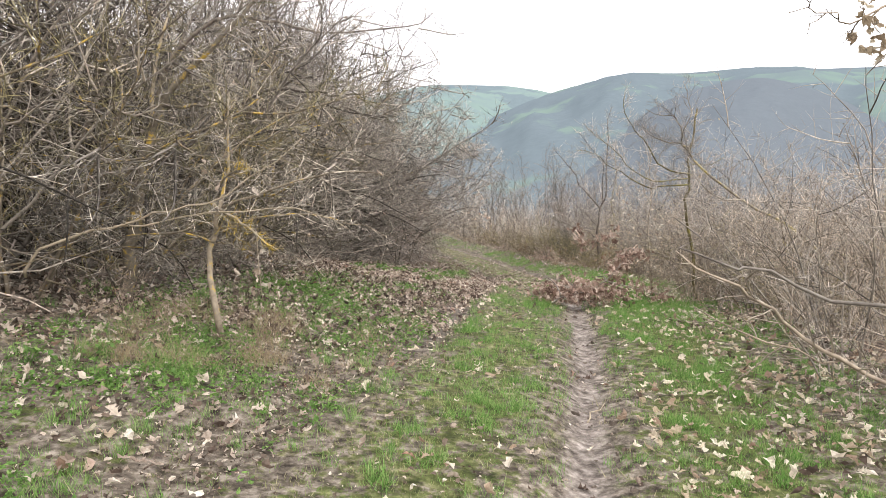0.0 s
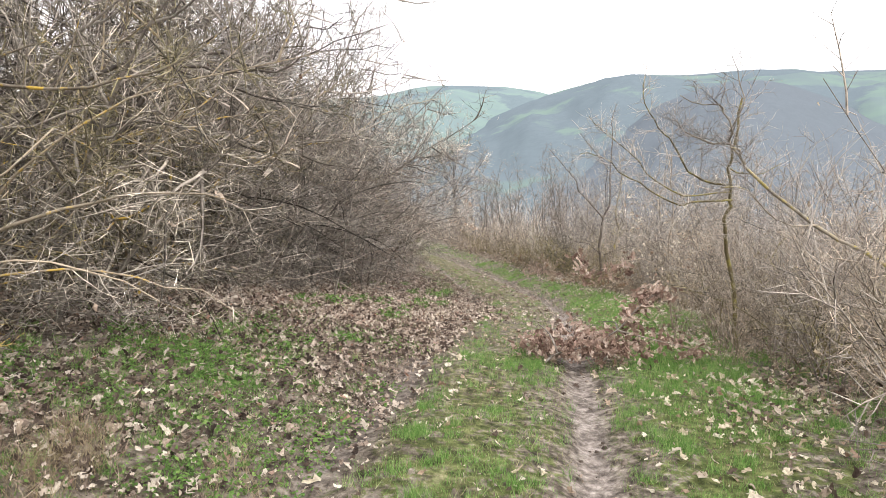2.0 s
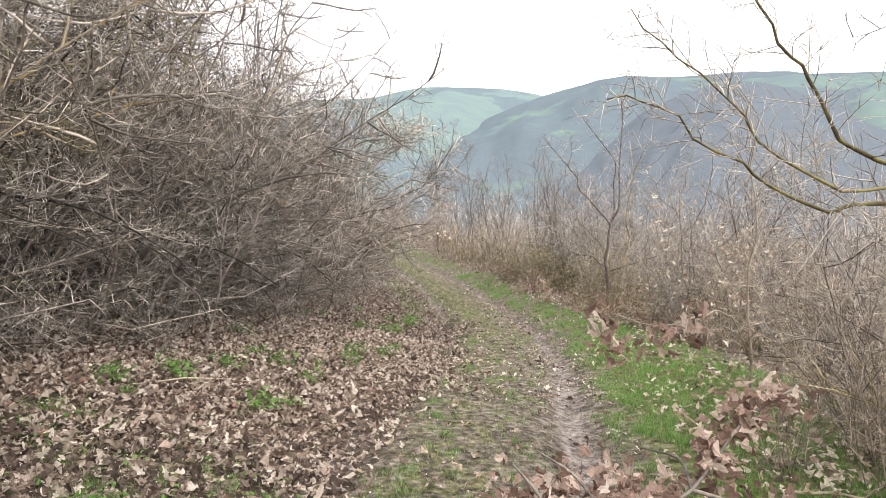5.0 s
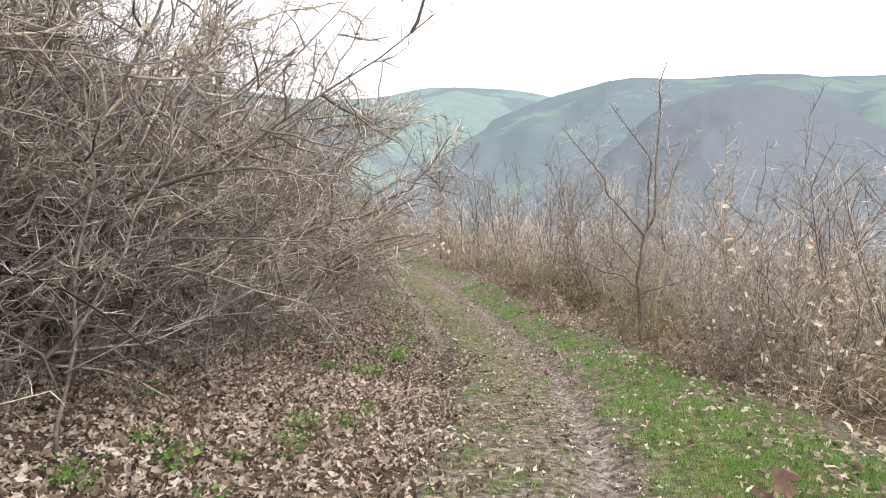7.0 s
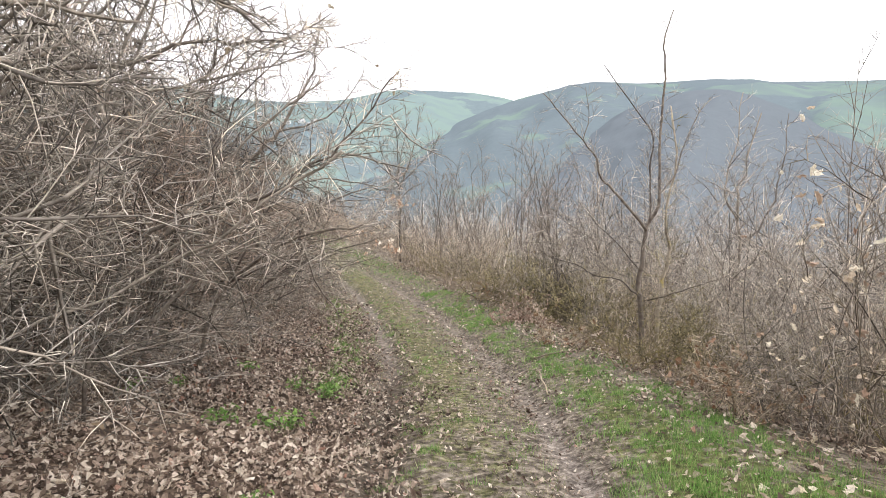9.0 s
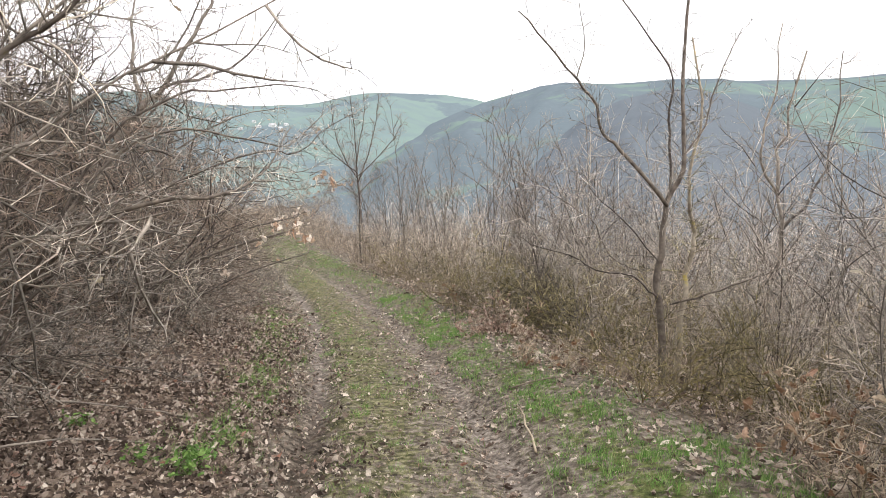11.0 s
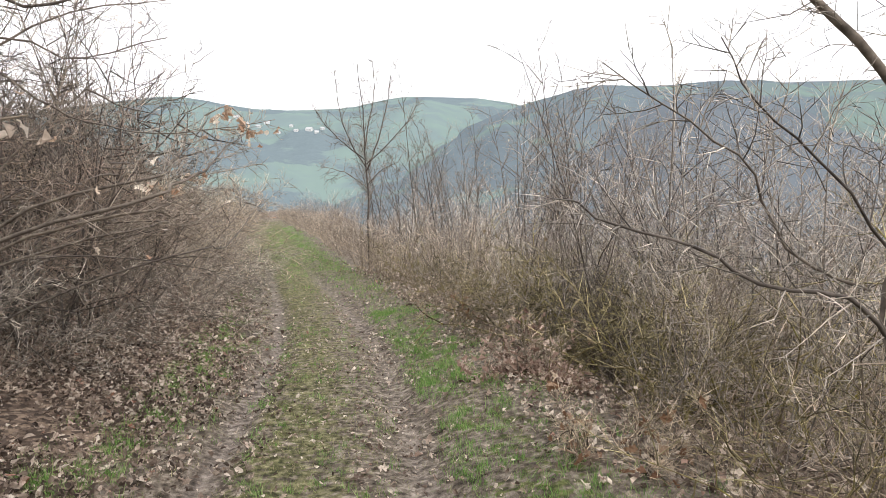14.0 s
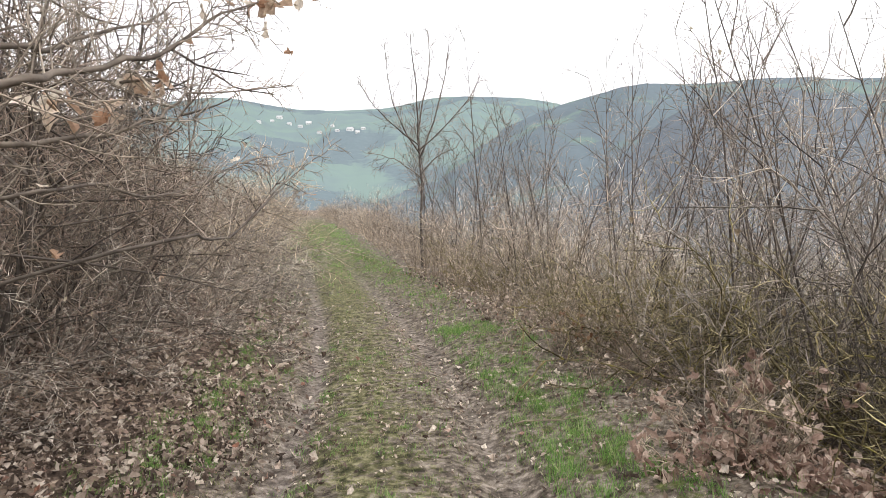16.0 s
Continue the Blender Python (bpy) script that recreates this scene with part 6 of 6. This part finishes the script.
def fallen_branch():
    """An oak branch lying across the right rut, thick with brown leaves."""
    rng = np.random.default_rng(330)
    foot = np.array(gz(1.42, 8.05, 0.02))
    root = tagged(new("fallen_oak_branch"), "fallen oak branch heaped with brown leaves on the track", "branch")
    root.location = foot
    stems = [([(1.42, 8.05, 0.14), (1.55, 8.15, 0.2), (1.8, 8.22, 0.24), (2.15, 8.32, 0.38), (2.45, 8.5, 0.62), (2.75, 8.6, 0.75)], 0.012, 0.005),
             ([(1.55, 8.15, 0.2), (1.5, 8.3, 0.35), (1.4, 8.5, 0.42)], 0.012, 0.005),
             ([(1.8, 8.22, 0.24), (1.7, 8.5, 0.35), (1.55, 8.75, 0.38)], 0.012, 0.004),
             ([(2.15, 8.32, 0.38), (2.5, 8.25, 0.3), (2.9, 8.25, 0.2)], 0.011, 0.004),
             ([(2.15, 8.32, 0.38), (2.2, 8.6, 0.4), (2.1, 8.85, 0.35)], 0.010, 0.004)]
    for pts, a, b in stems:
        s = Soup()
        s.tube(curve(pts) - foot, a, b, 6, 0.08, True)
        part("stem", s, BARK_GREY, root)
    groups = [((1.45, 8.45, 0.2), (0.15, 0.13, 0.08), 190), ((1.75, 8.45, 0.24), (0.17, 0.13, 0.09), 230), ((2.05, 8.42, 0.22), (0.15, 0.12, 0.09), 160),
              ((1.95, 8.2, 0.26), (0.14, 0.05, 0.06), 80), ((1.62, 8.15, 0.2), (0.1, 0.05, 0.05), 50), ((2.3, 8.45, 0.45), (0.07, 0.06, 0.08), 90), ((2.45, 8.53, 0.62), (0.06, 0.05, 0.07), 70), ((2.65, 8.58, 0.70), (0.08, 0.05, 0.04), 60),
              ((2.55, 8.28, 0.28), (0.11, 0.07, 0.06), 60), ((2.85, 8.28, 0.17), (0.08, 0.06, 0.05), 40), ((2.25, 8.25, 0.2), (0.08, 0.06, 0.08), 44)]
    pos = np.concatenate([np.array(c) + rng.normal(0, 1, (k, 3)) * sp for c, sp, k in groups])
    low = surface_z(pos[:, 0], pos[:, 1]) + 0.02
    pos[:, 2] = np.maximum(pos[:, 2], low)
    k = len(pos)
    tagged(part("foliage", leaf_soup(rng, pos - foot, rng.normal(size=(k, 3)) + (0, -0.3, 0.3), rng.uniform(0.05, 0.095, k), 1.0), LEAF_BROWN, root, "curled russet-brown oak leaves", False), kind="stuff")


fallen_branch()


def lying_stick(x0, y0, x1, y1, r, mat, label, seed, lift=0.03):
    rng = np.random.default_rng(seed)
    t = np.linspace(0, 1, 6)
    x, y = x0 + (x1 - x0) * t, y0 + (y1 - y0) * t
    pts = np.stack([x, y, surface_z(x, y) + r + 0.005 + lift * np.sin(t * np.pi) * rng.uniform(0.3, 1)], -1)
    pts[1:-1, :2] += rng.normal(0, 0.011, (4, 2))
    s = Soup()
    s.tube(pts - pts[0], r, r * 0.45, 6, 0.08, True)
    d = unit(pts[3] - pts[2])
    side = pts[3] + np.array([-d[1], d[0], 0.25]) * rng.uniform(0.1, 0.22) + d * 0.1
    s.tube(np.array([pts[3], (pts[3] + side) / 2 + (0, 0, 0.01), side]) - pts[0], r * 0.5, r * 0.25, 5)
    ob = new("stick", s.mesh("stick", mat))
    ob.location = pts[0]
    return tagged(ob, label, "stick", "fallen sticks")


lying_stick(3.0, 17.1, 3.12, 18.3, 0.011, STICK_PALE, "pale peeled stick lying on the grass verge", 1, 0.08)
lying_stick(0.95, 4.0, 1.15, 4.35, 0.006, STICK_PALE, "short pale twig on the trodden grass", 2)
lying_stick(2.5, 23.1, 3.0, 22.9, 0.007, BARK_BROWN, "thin brown stick across the rut", 3)
lying_stick(1.5, 17.9, 2.1, 17.95, 0.006, BARK_BROWN, "thin twig lying across the track", 4)
lying_stick(3.2, 18.9, 4.0, 18.6, 0.012, BARK_BROWN, "brown stick on the verge below the tree", 5)
lying_stick(-1.2, 10.2, -0.3, 10.9, 0.010, BARK_BROWN, "fallen branch among the leaves", 6, 0.1)
lying_stick(-0.9, 16.6, 0.2, 17.4, 0.011, BARK_GREY, "grey fallen branch on the leaf litter", 7, 0.12)
lying_stick(-1.1, 18.0, 0.3, 18.3, 0.010, BARK_GREY, "long grey branch lying under the hedge", 8, 0.15)
lying_stick(2.9, 9.0, 3.5, 8.7, 0.012, BARK_BROWN, "dark stick beside the fallen branch", 9, 0.05)


def herb(x, y, seed, size):
    rng = np.random.default_rng(seed)
    k = rng.integers(40, 80)
    a, d = rng.uniform(0, 2 * np.pi, k), rng.uniform(0.01, 0.11, k) * size
    pos = np.stack([np.cos(a) * d, np.sin(a) * d, rng.uniform(0.015, 0.10, k) * size], -1)
    nor = np.stack([np.cos(a) * 0.6, np.sin(a) * 0.6, np.ones(k)], -1) + rng.normal(0, 0.3, (k, 3))
    root = tagged(new("herb_tuft"), "small green herb growing through the leaf litter", "plant", "herb tufts")
    root.location = gz(x, y)
    tagged(part("foliage", leaf_soup(rng, pos, nor, rng.uniform(0.018, 0.04, k) * size, 0.5, True), HERB, root, "", False), kind="stuff")
    s = Soup()
    for i in range(0, k, 3):
        s.tube(np.array([(0, 0, -0.01), pos[i] * (0.5, 0.5, 0.6), pos[i]]), 0.0015, 0.001)
    tagged(part("stalk", s, HERB, root), kind="stuff")


herbs = np.random.default_rng(340)
for i in range(34):
    yy = herbs.uniform(3.5, 18)
    herb(*at_u(herbs.uniform(-3.0, -1.15), yy), 341 + i, herbs.uniform(0.8, 1.7))
for x, y in ((0.46, 15.7), (0.3, 15.5), (0.1, 13.0), (0.2, 12.4)):
    herb(x, y, int(x * 100 + y * 10), 1.7)


# ---------------------------------------------------------------- farmsteads on the far ridge
def plain_mat(name, colour):
    m, n, l, b = shader(name, 0.9, 0.1)
    t = noise_tex(n, l, 0.6, 4)
    r = ramp(n, [(0.3, tuple(v * 0.85 for v in colour)), (0.7, colour)])
    l.new(t.outputs[0], r.inputs[0])
    l.new(r.outputs[0], b.inputs["Base Color"])
    return m


PLASTER, ROOF, PANE = plain_mat("pale plaster", (0.62, 0.64, 0.64)), plain_mat("weathered roof", (0.46, 0.47, 0.48)), plain_mat("window glass", (0.16, 0.19, 0.2))
ridge_mesh = bpy.data.objects["backdrop_far_ridge"].data
RIDGE = BVHTree.FromPolygons([v.co for v in ridge_mesh.vertices], [tuple(p.vertices) for p in ridge_mesh.polygons])


def farmhouse(az, el, length, turn):
    d = Vector((math.sin(radians(az)) * math.cos(radians(el)), math.cos(radians(az)) * math.cos(radians(el)), math.sin(radians(el))))
    spot = RIDGE.ray_cast(Vector((2, 15, 1.3)), d)[0]
    if spot is None:
        return
    root = tagged(new("farmhouse"), "small pale farmhouse on the far hillside", "house", "hillside farmhouses")
    root.matrix_world = Matrix.Translation(spot) @ pose(0, 0, -3, 0, 0, turn)
    a, b, h = length / 2, length * 0.32, 6.0
    s = Soup()
    s.add([(x, y, z) for z in (0, h) for x, y in ((-a, -b), (a, -b), (a, b), (-a, b))] + [(-a, 0, h + b), (a, 0, h + b)], [(0, 1, 5, 4), (1, 2, 6, 5), (2, 3, 7, 6), (3, 0, 4, 7), (5, 6, 9), (7, 4, 8)])
    part("wall", s, PLASTER, root, smooth=False)
    s = Soup()
    o = 0.7
    s.add([(-a - o, -b - o, h - o), (a + o, -b - o, h - o), (a + o, 0, h + b + 0.4), (-a - o, 0, h + b + 0.4), (a + o, b + o, h - o), (-a - o, b + o, h - o)], [(0, 1, 2, 3), (3, 2, 4, 5)])
    part("roof", s, ROOF, root, smooth=False)
    for x in (-a * 0.5, a * 0.5):
        s = Soup()
        s.add([(x - 0.7, -b - 0.06, 3.8), (x + 0.7, -b - 0.06, 3.8), (x + 0.7, -b - 0.06, 5.4), (x - 0.7, -b - 0.06, 5.4)], [(0, 1, 2, 3)])
        part("window", s, PANE, root, smooth=False)


far_rng = np.random.default_rng(400)
for az, el in ((-15.2, 6.3), (-14.6, 6.6), (-13.8, 6.1), (-12.9, 5.9), (-12.2, 6.2), (-11.3, 5.4), (-10.2, 6.0), (-9.8, 5.6), (-8.7, 5.7), (-8.1, 5.5), (-7.6, 5.8), (-16.3, 6.2)):
    farmhouse(az, el, far_rng.uniform(9, 16), far_rng.uniform(-30, 30))
